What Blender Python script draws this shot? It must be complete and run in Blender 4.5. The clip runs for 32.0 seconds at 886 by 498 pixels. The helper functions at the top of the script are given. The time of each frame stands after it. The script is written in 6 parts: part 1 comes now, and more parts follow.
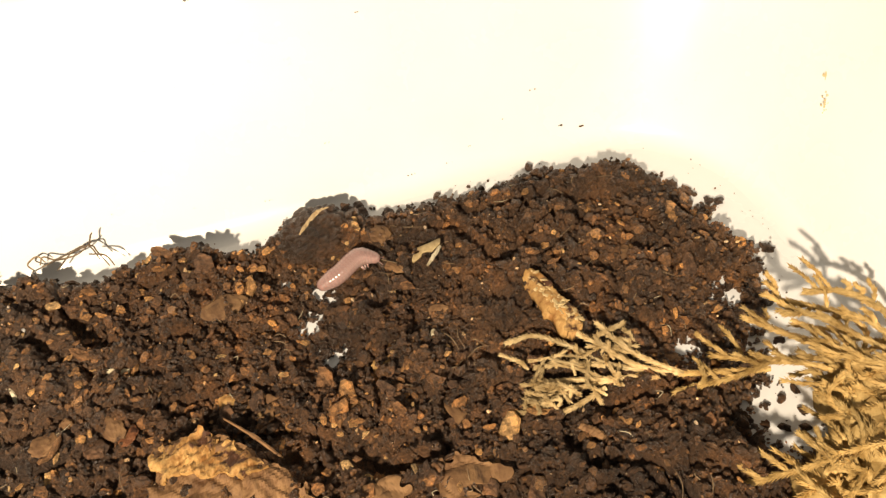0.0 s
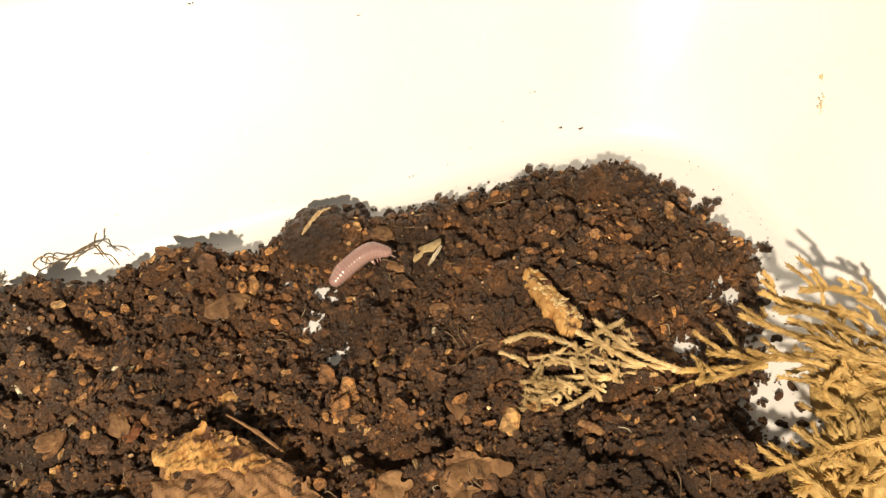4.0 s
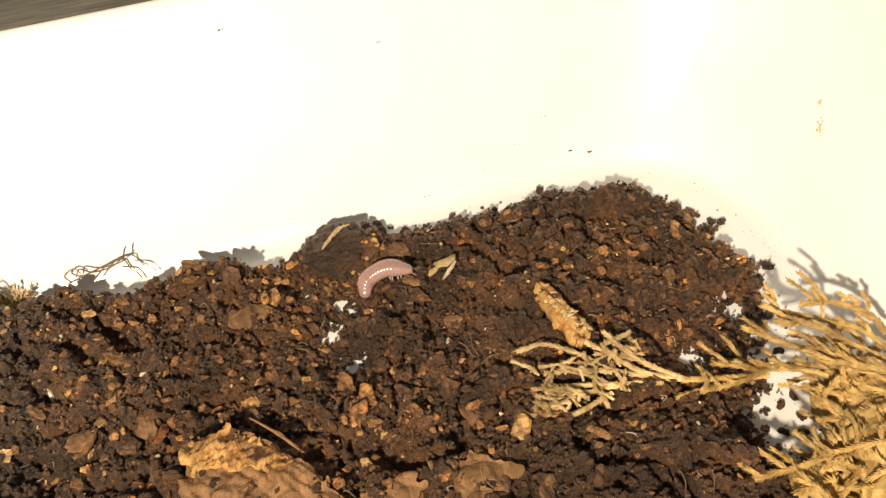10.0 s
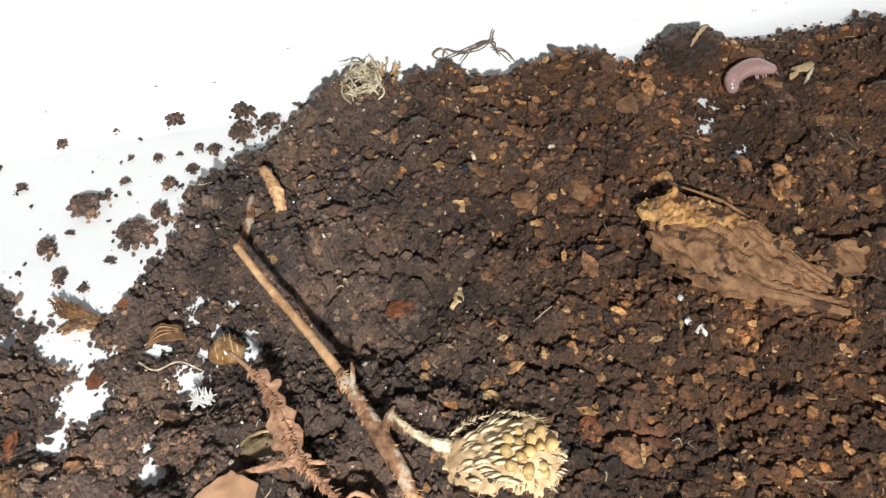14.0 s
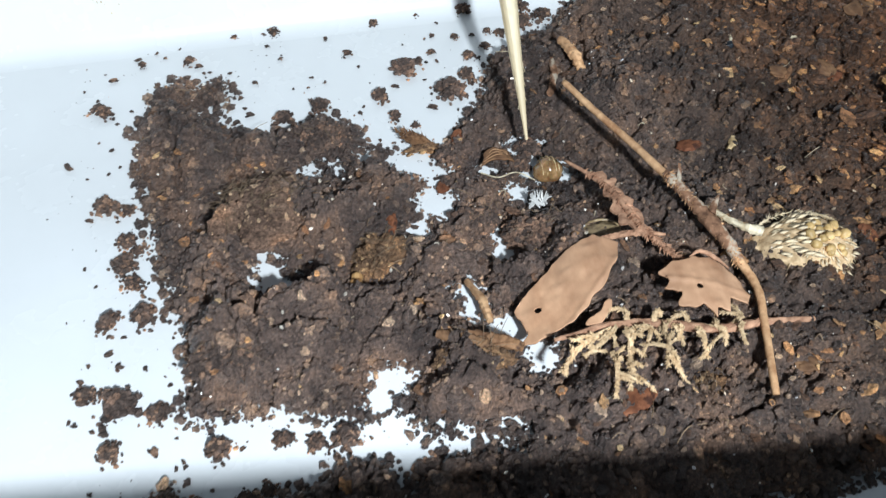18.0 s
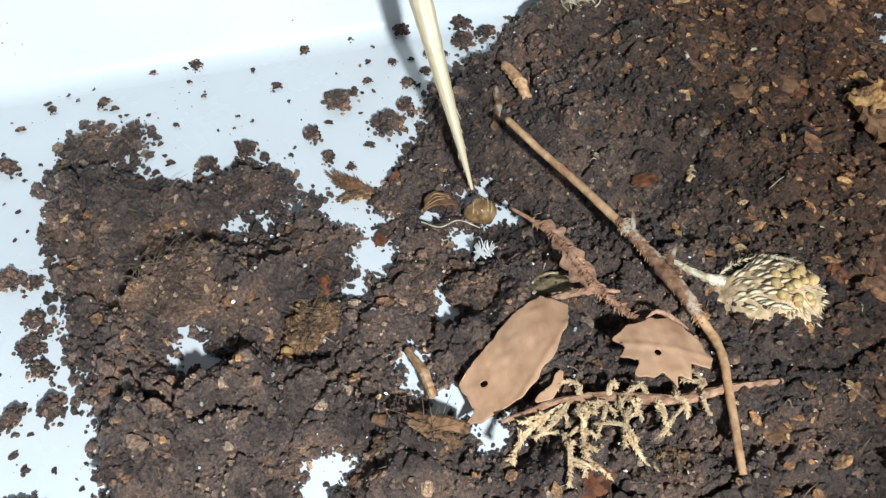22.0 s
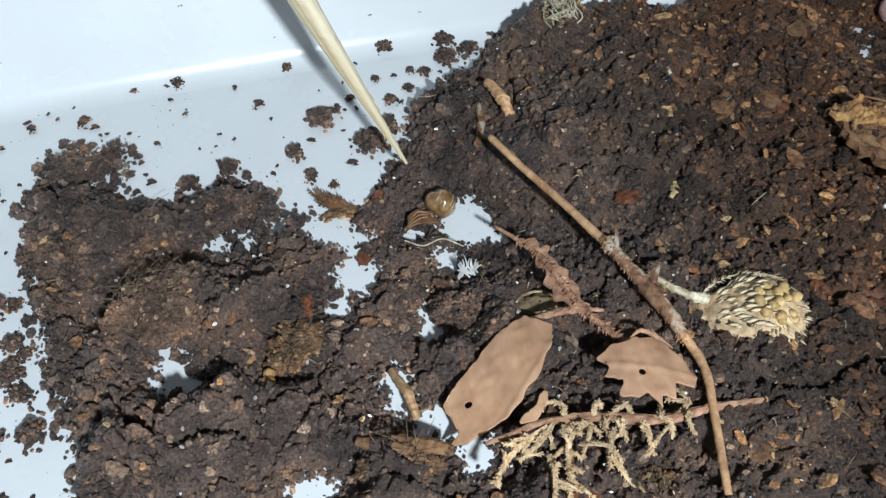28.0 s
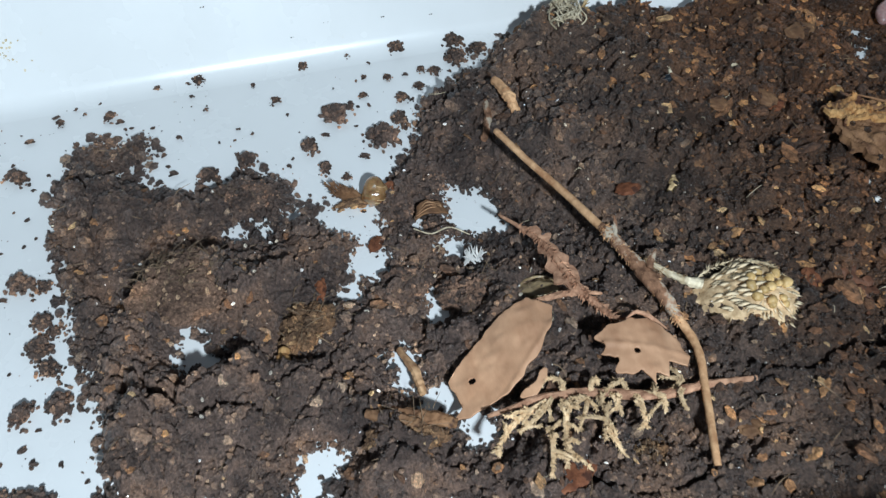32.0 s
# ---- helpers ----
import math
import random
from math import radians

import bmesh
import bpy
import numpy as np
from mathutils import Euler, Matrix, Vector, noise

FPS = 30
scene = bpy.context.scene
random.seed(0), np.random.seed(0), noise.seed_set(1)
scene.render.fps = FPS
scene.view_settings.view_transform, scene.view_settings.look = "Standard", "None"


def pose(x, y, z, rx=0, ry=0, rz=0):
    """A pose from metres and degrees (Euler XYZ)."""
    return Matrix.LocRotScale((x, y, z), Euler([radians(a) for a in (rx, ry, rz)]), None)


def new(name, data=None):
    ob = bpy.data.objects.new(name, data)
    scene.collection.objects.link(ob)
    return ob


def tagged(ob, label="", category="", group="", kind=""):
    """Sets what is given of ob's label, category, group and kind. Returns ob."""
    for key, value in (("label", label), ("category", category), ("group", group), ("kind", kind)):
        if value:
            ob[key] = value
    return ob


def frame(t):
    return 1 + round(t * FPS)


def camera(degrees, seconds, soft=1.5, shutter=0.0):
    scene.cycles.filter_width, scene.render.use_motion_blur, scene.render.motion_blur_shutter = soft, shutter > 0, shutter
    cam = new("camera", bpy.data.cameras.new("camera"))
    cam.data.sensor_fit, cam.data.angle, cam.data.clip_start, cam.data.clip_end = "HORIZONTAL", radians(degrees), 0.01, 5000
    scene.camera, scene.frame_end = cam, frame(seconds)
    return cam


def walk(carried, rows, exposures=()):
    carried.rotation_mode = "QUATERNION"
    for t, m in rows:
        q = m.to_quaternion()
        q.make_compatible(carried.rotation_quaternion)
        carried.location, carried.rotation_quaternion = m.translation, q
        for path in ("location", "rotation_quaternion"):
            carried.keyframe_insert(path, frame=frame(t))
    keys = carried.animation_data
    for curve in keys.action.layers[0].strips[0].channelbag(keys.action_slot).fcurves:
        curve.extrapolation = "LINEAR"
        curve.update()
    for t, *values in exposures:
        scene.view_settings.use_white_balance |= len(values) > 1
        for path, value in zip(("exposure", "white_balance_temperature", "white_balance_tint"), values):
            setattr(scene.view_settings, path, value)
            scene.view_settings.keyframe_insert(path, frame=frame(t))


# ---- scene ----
cam = camera(54.67, 32.0, soft=1.28, shutter=0.3)
MM = 0.001
# seconds, eye in millimetres, turn in degrees
PATH = [
    (0.0, 55.81, -82.38, 77.90, 42.34, 4.10, -16.94),
    (0.5, 55.77, -82.17, 77.92, 42.25, 4.04, -17.01),
    (1.0, 55.89, -82.54, 78.05, 42.45, 4.17, -16.95),
    (1.5, 55.74, -82.73, 77.98, 42.67, 4.20, -16.97),
    (2.0, 55.62, -82.96, 77.88, 42.78, 4.13, -16.91),
    (2.5, 55.76, -83.03, 77.99, 42.91, 4.23, -16.94),
    (3.0, 55.59, -83.06, 77.88, 42.91, 4.15, -16.91),
    (3.5, 55.73, -83.22, 77.98, 42.85, 4.20, -16.96),
    (5.5, 53.82, -86.82, 77.85, 44.62, 3.89, -16.16),
    (6.0, 53.76, -87.11, 78.09, 45.48, 3.75, -16.31),
    (6.5, 53.82, -87.16, 77.93, 45.75, 3.82, -16.25),
    (7.0, 53.76, -87.33, 78.03, 45.80, 3.80, -16.22),
    (7.5, 53.76, -87.29, 77.95, 45.85, 3.89, -16.24),
    (8.0, 53.78, -87.75, 78.34, 45.83, 3.96, -16.28),
    (8.5, 53.31, -87.67, 78.48, 45.69, 3.91, -16.26),
    (9.0, 53.55, -87.96, 78.84, 45.64, 4.10, -16.18),
    (9.5, 53.62, -88.18, 78.95, 45.54, 4.19, -16.09),
    (10.0, 53.54, -88.28, 79.40, 45.37, 4.28, -16.12),
    (10.5, 53.48, -88.65, 79.57, 45.36, 4.37, -15.96),
    (11.0, 54.07, -88.73, 80.09, 45.28, 4.56, -15.96),
    (11.5, 55.77, -90.40, 82.75, 44.63, 5.29, -15.64),
    (12.0, 49.73, -94.57, 77.67, 43.52, 3.85, -14.43),
    (12.5, 5.43, -92.62, 78.24, 39.69, -0.80, -17.81),
    (13.0, 3.47, -85.59, 76.99, 37.98, -1.16, -17.11),
    (13.5, 0.39, -84.22, 74.33, 38.26, -1.37, -16.79),
    (15.5, -15.06, -96.70, 74.81, 40.84, -1.49, -14.84),
    (16.0, -21.18, -95.63, 74.93, 39.90, -0.96, -14.09),
    (16.5, -28.61, -111.26, 74.20, 41.49, -1.01, -13.43),
    (17.0, -40.68, -111.90, 75.27, 41.44, -0.85, -11.93),
    (17.5, -40.31, -110.77, 74.65, 41.09, -0.79, -11.98),
    (18.0, -39.02, -106.70, 73.33, 40.78, -1.13, -12.66),
    (18.5, -32.63, -96.18, 73.99, 39.23, -0.60, -14.87),
    (19.0, -30.43, -93.35, 72.30, 39.02, -0.66, -16.19),
    (19.5, -30.83, -93.23, 71.08, 39.02, -1.20, -16.35),
    (20.0, -30.69, -93.69, 70.99, 39.05, -1.11, -16.28),
    (20.5, -30.55, -93.58, 71.28, 39.05, -1.13, -16.42),
    (21.0, -30.74, -99.05, 73.79, 39.17, -0.58, -15.51),
    (21.5, -31.72, -96.30, 73.90, 38.77, -0.38, -15.48),
    (22.0, -31.95, -95.89, 73.48, 38.87, -0.52, -15.56),
    (22.5, -32.03, -96.43, 73.29, 39.02, -0.54, -15.40),
    (23.0, -32.51, -96.36, 73.30, 39.07, -0.67, -15.50),
    (23.5, -32.29, -96.65, 73.11, 39.23, -0.51, -15.35),
    (24.0, -32.67, -96.43, 73.12, 39.15, -0.73, -15.46),
    (24.5, -32.53, -96.85, 73.23, 39.26, -0.66, -15.46),
    (25.0, -33.56, -96.30, 72.85, 39.11, -1.39, -15.55),
    (25.5, -33.19, -94.00, 72.15, 38.91, -1.65, -15.89),
    (26.0, -31.36, -91.42, 71.27, 38.93, -1.34, -16.61),
    (26.5, -31.26, -91.48, 71.07, 38.95, -1.50, -16.69),
    (28.5, -31.32, -95.51, 74.97, 39.57, -0.53, -16.21),
    (29.0, -31.45, -95.16, 75.51, 39.63, -0.26, -15.93),
    (29.5, -31.61, -94.34, 74.57, 39.85, -0.47, -16.07),
    (30.0, -31.74, -94.00, 74.73, 39.73, -0.52, -16.17),
    (30.5, -31.71, -94.52, 73.89, 39.91, -0.61, -16.06),
    (31.0, -31.86, -94.98, 73.85, 39.97, -0.65, -16.09),
    (31.5, -31.81, -94.94, 73.79, 40.02, -0.67, -16.09),
    (32.0, -31.94, -99.75, 75.62, 40.17, -0.44, -15.58),
]
EXPOSURES = [
    (0.0, 0.17, 9200, 13), (11.5, 0.17, 9200, 13), (12.5, 0.05, 7900, 14), (13.5, -0.05, 6700, 11), (15.5, -0.22, 5450, 3), (17.0, -0.52, 5350, 2), (18.5, -0.37, 5500, 4), (19.1, -0.45, 5450, 3), (19.6, -0.63, 5400, 3), (20.7, -0.63, 5400, 3), (21.4, -0.43, 5450, 2), (25.5, -0.43, 5450, 2), (26.3, -0.70, 5400, 2), (31.5, -0.70, 5350, 2), (32.0, -0.77, 5300, 1),
]
walk(cam, [(t, pose(x * MM, y * MM, z * MM, rx, ry, rz)) for t, x, y, z, rx, ry, rz in PATH], EXPOSURES)

# ---- light: one small bright lamp beside the tub, a dim room ----
world = bpy.data.worlds.new("room")
scene.world = world
world.use_nodes = True
world.node_tree.nodes["Background"].inputs[0].default_value = (0.9, 0.95, 1.0, 1)
world.node_tree.nodes["Background"].inputs[1].default_value = 0.21
lamp = new("lamp", bpy.data.lights.new("lamp", "POINT"))
lamp.data.energy, lamp.data.color, lamp.data.shadow_soft_size = 2.85, (1.0, 0.97, 0.93), 0.0045
lamp.matrix_world = pose(-0.018, -0.180, 0.127)


# ---- materials ----
def nodes_of(name, rough=0.6, metal=0.0, spec=0.5):
    m = bpy.data.materials.new(name)
    m.use_nodes = True
    nt = m.node_tree
    b = nt.nodes["Principled BSDF"]
    b.inputs["Roughness"].default_value = rough
    b.inputs["Metallic"].default_value = metal
    b.inputs["Specular IOR Level"].default_value = spec
    return m, nt, b


def node(nt, kind, **sets):
    n = nt.nodes.new(kind)
    for k, v in sets.items():
        if k in n.inputs:
            n.inputs[k].default_value = v
    return n


def coords(nt, stretch=(1, 1, 1)):
    tc = nt.nodes.new("ShaderNodeTexCoord")
    mp = nt.nodes.new("ShaderNodeMapping")
    mp.inputs["Scale"].default_value = stretch
    nt.links.new(tc.outputs["Object"], mp.inputs["Vector"])
    return mp.outputs[0]


def noise_tex(nt, vec, scale, detail=4.0, rough=0.6):
    n = node(nt, "ShaderNodeTexNoise", Scale=scale, Detail=detail, Roughness=rough)
    nt.links.new(vec, n.inputs["Vector"])
    return n.outputs["Fac"]


def ramp(nt, fac, stops):
    r = nt.nodes.new("ShaderNodeValToRGB")
    els = r.color_ramp.elements
    while len(els) < len(stops):
        els.new(0.5)
    for e, (p, c) in zip(els, stops):
        e.position, e.color = p, (*c, 1)
    nt.links.new(fac, r.inputs[0])
    return r.outputs[0]


def mix(nt, fac, a, b, blend="MIX"):
    m = nt.nodes.new("ShaderNodeMix")
    m.data_type, m.blend_type = "RGBA", blend
    for sock, v in ((m.inputs[0], fac), (m.inputs[6], a), (m.inputs[7], b)):
        if isinstance(v, (int, float)):
            sock.default_value = v
        elif isinstance(v, tuple):
            sock.default_value = (*v, 1)
        else:
            nt.links.new(v, sock)
    return m.outputs[2]


def bump(nt, b, height, strength=0.5, dist=0.0002):
    n = node(nt, "ShaderNodeBump", Strength=strength, Distance=dist)
    nt.links.new(height, n.inputs["Height"])
    nt.links.new(n.outputs[0], b.inputs["Normal"])


def grained(name, dark, light, scale=900, stretch=(1, 1, 1), rough=0.75, spec=0.3, spots=None, relief=0.6, spread=(0.35, 0.68)):
    """Two colours in a grain of its own size, larger stains, fine relief; spots: a third colour in patches."""
    m, nt, b = nodes_of(name, rough, 0, spec)
    v = coords(nt, stretch)
    fine = noise_tex(nt, v, scale, 6, 0.65)
    wide = noise_tex(nt, v, scale * 0.22, 3)
    c = ramp(nt, fine, [(spread[0], dark), (spread[1], light)])
    c = mix(nt, 0.55, c, ramp(nt, wide, [(0.35, (0.45, 0.45, 0.45)), (0.65, (1.25, 1.25, 1.25))]), "MULTIPLY")
    if spots:
        c = mix(nt, ramp(nt, noise_tex(nt, v, scale * 0.5, 4), [(0.54, (0, 0, 0)), (0.62, (1, 1, 1))]), c, spots)
    info = nt.nodes.new("ShaderNodeObjectInfo")
    c = mix(nt, 0.5, c, ramp(nt, info.outputs["Random"], [(0.0, (0.6, 0.6, 0.6)), (1.0, (1.3, 1.25, 1.2))]), "MULTIPLY")
    nt.links.new(c, b.inputs["Base Color"])
    bump(nt, b, fine, relief)
    return m


def crumbly(name, stops, rough=0.6, spec=0.4, light_tint=1.0):
    """Loose grains: each grain its own tone, with a finer mottle on it."""
    m, nt, b = nodes_of(name, rough, 0, spec)
    v = coords(nt)
    g = nt.nodes.new("ShaderNodeNewGeometry")
    info = nt.nodes.new("ShaderNodeObjectInfo")
    add = nt.nodes.new("ShaderNodeMath")
    add.operation = "ADD"
    nt.links.new(g.outputs["Random Per Island"], add.inputs[0])
    nt.links.new(info.outputs["Random"], add.inputs[1])
    one = nt.nodes.new("ShaderNodeMath")
    one.operation = "FRACT"
    nt.links.new(add.outputs[0], one.inputs[0])
    c = ramp(nt, one.outputs[0], stops)
    fine = noise_tex(nt, v, 3200, 6, 0.75)
    wide = noise_tex(nt, v, 55, 3)
    c = mix(nt, 1.0, c, ramp(nt, fine, [(0.32, (0.3, 0.28, 0.27)), (0.5, (0.9, 0.88, 0.87)), (0.68, (2.0, 1.95, 1.9))]), "MULTIPLY")
    patch = noise_tex(nt, v, 190, 4, 0.55)
    c = mix(nt, 0.8, c, ramp(nt, wide, [(0.35, (0.62, 0.6, 0.6)), (0.65, (1.35, 1.3, 1.25))]), "MULTIPLY")
    c = mix(nt, 0.75, c, ramp(nt, patch, [(0.38, (0.46, 0.47, 0.5)), (0.5, (1.0, 1.0, 1.0)), (0.64, (1.65, 1.45, 1.2))]), "MULTIPLY")
    # light level and white balance put into colour along x: bright cool, dark, warm
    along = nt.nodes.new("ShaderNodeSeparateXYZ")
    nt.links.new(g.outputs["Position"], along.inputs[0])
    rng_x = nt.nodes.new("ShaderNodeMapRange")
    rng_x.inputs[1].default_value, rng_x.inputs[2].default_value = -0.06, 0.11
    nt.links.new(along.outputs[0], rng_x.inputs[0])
    c = mix(nt, light_tint, c, ramp(nt, rng_x.outputs[0], [(0.0, (2.1, 2.26, 2.5)), (0.26, (2.05, 2.2, 2.45)), (0.40, (1.35, 1.44, 1.56)), (0.48, (1.0, 0.9, 0.79)), (0.58, (1.16, 0.88, 0.6)), (0.75, (1.22, 0.95, 0.67)), (1.0, (1.45, 1.15, 0.8))]), "MULTIPLY")
    nt.links.new(c, b.inputs["Base Color"])
    bump(nt, b, fine, 1.0, 0.00045)
    return m


def plastic():
    m, nt, b = nodes_of("white_plastic", 0.22, 0, 0.5)
    v = coords(nt)
    n = noise_tex(nt, v, 40, 4)
    c = ramp(nt, n, [(0.3, (0.76, 0.763, 0.755)), (0.7, (0.81, 0.815, 0.81))])
    dirt = ramp(nt, noise_tex(nt, v, 420, 6, 0.7), [(0.66, (1, 1, 1)), (0.78, (0.86, 0.80, 0.68))])
    c = mix(nt, 0.5, c, dirt, "MULTIPLY")
    nt.links.new(c, b.inputs["Base Color"])
    b.inputs["Subsurface Weight"].default_value = 0.0
    bump(nt, b, noise_tex(nt, v, 150, 2), 0.03, 0.0005)
    rr = ramp(nt, noise_tex(nt, v, 90, 4), [(0.3, (0.2, 0.2, 0.2)), (0.7, (0.32, 0.32, 0.32))])
    nt.links.new(rr, b.inputs["Roughness"])
    return m


PLASTIC = plastic()
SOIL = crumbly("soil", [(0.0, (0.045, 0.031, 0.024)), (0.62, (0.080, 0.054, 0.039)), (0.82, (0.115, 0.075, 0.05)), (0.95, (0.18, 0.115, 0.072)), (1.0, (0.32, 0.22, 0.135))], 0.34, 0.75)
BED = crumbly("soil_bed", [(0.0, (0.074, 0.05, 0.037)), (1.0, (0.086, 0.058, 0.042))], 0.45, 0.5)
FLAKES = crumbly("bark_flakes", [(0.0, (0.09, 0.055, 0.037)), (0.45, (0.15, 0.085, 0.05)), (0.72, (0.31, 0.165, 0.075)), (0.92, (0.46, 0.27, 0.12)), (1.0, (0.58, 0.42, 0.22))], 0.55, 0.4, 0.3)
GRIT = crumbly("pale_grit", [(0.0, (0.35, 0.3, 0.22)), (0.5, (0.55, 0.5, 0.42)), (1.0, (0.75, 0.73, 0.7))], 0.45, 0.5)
TABLE = grained("dark_table", (0.24, 0.225, 0.19), (0.4, 0.38, 0.32), 120, (1, 8, 1), 0.5)


# ---- mesh helpers ----
def mesh_of(name, verts, faces, mat, smooth=False):
    """A mesh from vertices in millimetres and an array of equal-sided faces."""
    verts, faces = np.asarray(verts, float) * MM, np.asarray(faces, np.int32)
    k = faces.shape[1]
    me = bpy.data.meshes.new(name)
    me.vertices.add(len(verts))
    me.vertices.foreach_set("co", verts.astype(np.float32).ravel())
    me.loops.add(faces.size)
    me.loops.foreach_set("vertex_index", faces.ravel())
    me.polygons.add(len(faces))
    me.polygons.foreach_set("loop_start", np.arange(0, faces.size, k, dtype=np.int32))
    me.polygons.foreach_set("use_smooth", np.full(len(faces), smooth))
    me.update(calc_edges=True)
    me.validate()
    me.materials.append(mat)
    return me


def part(name, me, parent=None, label="", at=None):
    """Link a mesh as one object under a thing; at: its pose in the thing's space."""
    ob = new(name, me)
    if parent is not None:
        ob.parent = parent
    if at is not None:
        ob.matrix_basis = at
    if label:
        ob["label"] = label
    return ob


def thing(name, x, y, z, label, category, group="", kind="", rx=0, ry=0, rz=0):
    ob = new(name)
    ob.empty_display_size = 0.002
    ob.matrix_basis = pose(x * MM, y * MM, z * MM, rx, ry, rz)
    return tagged(ob, label, category, group, kind)


def lattice(seed, n=128):
    return np.random.RandomState(seed).rand(n, n)


def vnoise(x, y, scale, seed=0):
    """Smooth noise in 0..1 over arrays; scale: the size of its features in millimetres."""
    tab = lattice(seed)
    u, v = np.asarray(x) / scale + 37.3, np.asarray(y) / scale + 71.7
    i, j = np.floor(u).astype(int), np.floor(v).astype(int)
    a, b = u - i, v - j
    a, b = a * a * (3 - 2 * a), b * b * (3 - 2 * b)
    n = len(tab)
    g = lambda p, q: tab[p % n, q % n]
    return (g(i, j) * (1 - a) + g(i + 1, j) * a) * (1 - b) + (g(i, j + 1) * (1 - a) + g(i + 1, j + 1) * a) * b


def cells(x, y, size, seed=0):
    """How deep inside a crumb of that size each place lies: 0 in the cracks, about 1 in the middle."""
    x, y = np.asarray(x, float), np.asarray(y, float)
    i, j = np.floor(x / size).astype(int), np.floor(y / size).astype(int)
    ta, tb = lattice(seed + 500), lattice(seed + 501)
    n = len(ta)
    one, two = np.full(x.shape, 1e9), np.full(x.shape, 1e9)
    for a in (-1, 0, 1):
        for b in (-1, 0, 1):
            p, q = (i + a) % n, (j + b) % n
            d = np.hypot((i + a + ta[p, q]) * size - x, (j + b + tb[p, q]) * size - y)
            two = np.minimum(two, np.maximum(one, d))
            one = np.minimum(one, d)
    return np.clip((two - one) / size * 1.6, 0, 1)


def inside(x, y, ring):
    """Distance in millimetres to the edge of a ring of corners, positive inside."""
    x, y = np.asarray(x, float), np.asarray(y, float)
    d, hit = np.full(x.shape, 1e9), np.zeros(x.shape, bool)
    for (ax, ay), (bx, by) in zip(ring, ring[1:] + ring[:1]):
        ex, ey = bx - ax, by - ay
        s = np.clip(((x - ax) * ex + (y - ay) * ey) / (ex * ex + ey * ey), 0, 1)
        d = np.minimum(d, np.hypot(x - ax - s * ex, y - ay - s * ey))
        if ay != by:
            hit ^= ((ay > y) != (by > y)) & (x < ax + (y - ay) / (by - ay) * ex)
    return np.where(hit, d, -d)


PHI = (1 + 5 ** 0.5) / 2
ICO_V = np.array([(-1, PHI, 0), (1, PHI, 0), (-1, -PHI, 0), (1, -PHI, 0), (0, -1, PHI), (0, 1, PHI), (0, -1, -PHI), (0, 1, -PHI), (PHI, 0, -1), (PHI, 0, 1), (-PHI, 0, -1), (-PHI, 0, 1)]) / np.hypot(1, PHI)
ICO_F = np.array([(0, 11, 5), (0, 5, 1), (0, 1, 7), (0, 7, 10), (0, 10, 11), (1, 5, 9), (5, 11, 4), (11, 10, 2), (10, 7, 6), (7, 1, 8), (3, 9, 4), (3, 4, 2), (3, 2, 6), (3, 6, 8), (3, 8, 9), (4, 9, 5), (2, 4, 11), (6, 2, 10), (8, 6, 7), (9, 8, 1)])


def finer(v, f):
    """Split each triangle of a ball in four."""
    v, mids, out = [tuple(p) for p in v], {}, []

    def mid(a, b):
        k = (min(a, b), max(a, b))
        if k not in mids:
            m = np.add(v[a], v[b])
            mids[k] = len(v)
            v.append(tuple(m / np.linalg.norm(m)))
        return mids[k]
    for a, b, c in f:
        p, q, r = mid(a, b), mid(b, c), mid(c, a)
        out += [(a, p, r), (p, b, q), (r, q, c), (p, q, r)]
    return np.array(v), np.array(out)


BALL1 = (ICO_V, ICO_F)
BALL2 = finer(*BALL1)
BALL3 = finer(*BALL2)
BALL4 = finer(*BALL3)
BALL5 = finer(*BALL4)
BALL6 = finer(*BALL5)


def turns(n, rng, tilt=np.pi):
    """n random rotations; tilt: how far from level at most."""
    a, t, b = rng.rand(n) * 2 * np.pi, (rng.rand(n) * 2 - 1) * tilt, rng.rand(n) * 2 * np.pi
    def about(w, i, j):
        m = np.tile(np.eye(3), (n, 1, 1))
        m[:, i, i], m[:, j, j], m[:, i, j], m[:, j, i] = np.cos(w), np.cos(w), -np.sin(w), np.sin(w)
        return m
    return about(a, 0, 1) @ about(t, 1, 2) @ about(b, 0, 1)


def granules(centres, radii, flat=(0.7, 0.5), jitter=0.28, tilt=np.pi, seed=1, ball=BALL1):
    """Many angular grains as one pair of arrays."""
    rng = np.random.RandomState(seed)
    n, (bv, bf) = len(centres), ball
    v = np.tile(bv, (n, 1, 1)) * (1 + jitter * (rng.rand(n, len(bv), 1) * 2 - 1)) + jitter * 0.5 * (rng.rand(n, len(bv), 3) - 0.5)
    v[:, :, 1] *= (flat[0] + 0.3 * (rng.rand(n, 1) - 0.5))
    v[:, :, 2] *= (flat[1] + 0.3 * (rng.rand(n, 1) - 0.5))
    v = np.einsum("nij,nkj->nki", turns(n, rng, tilt), v) * np.asarray(radii)[:, None, None] + np.asarray(centres)[:, None, :]
    f = bf[None] + (np.arange(n) * len(bv))[:, None, None]
    return v.reshape(-1, 3), f.reshape(-1, 3)


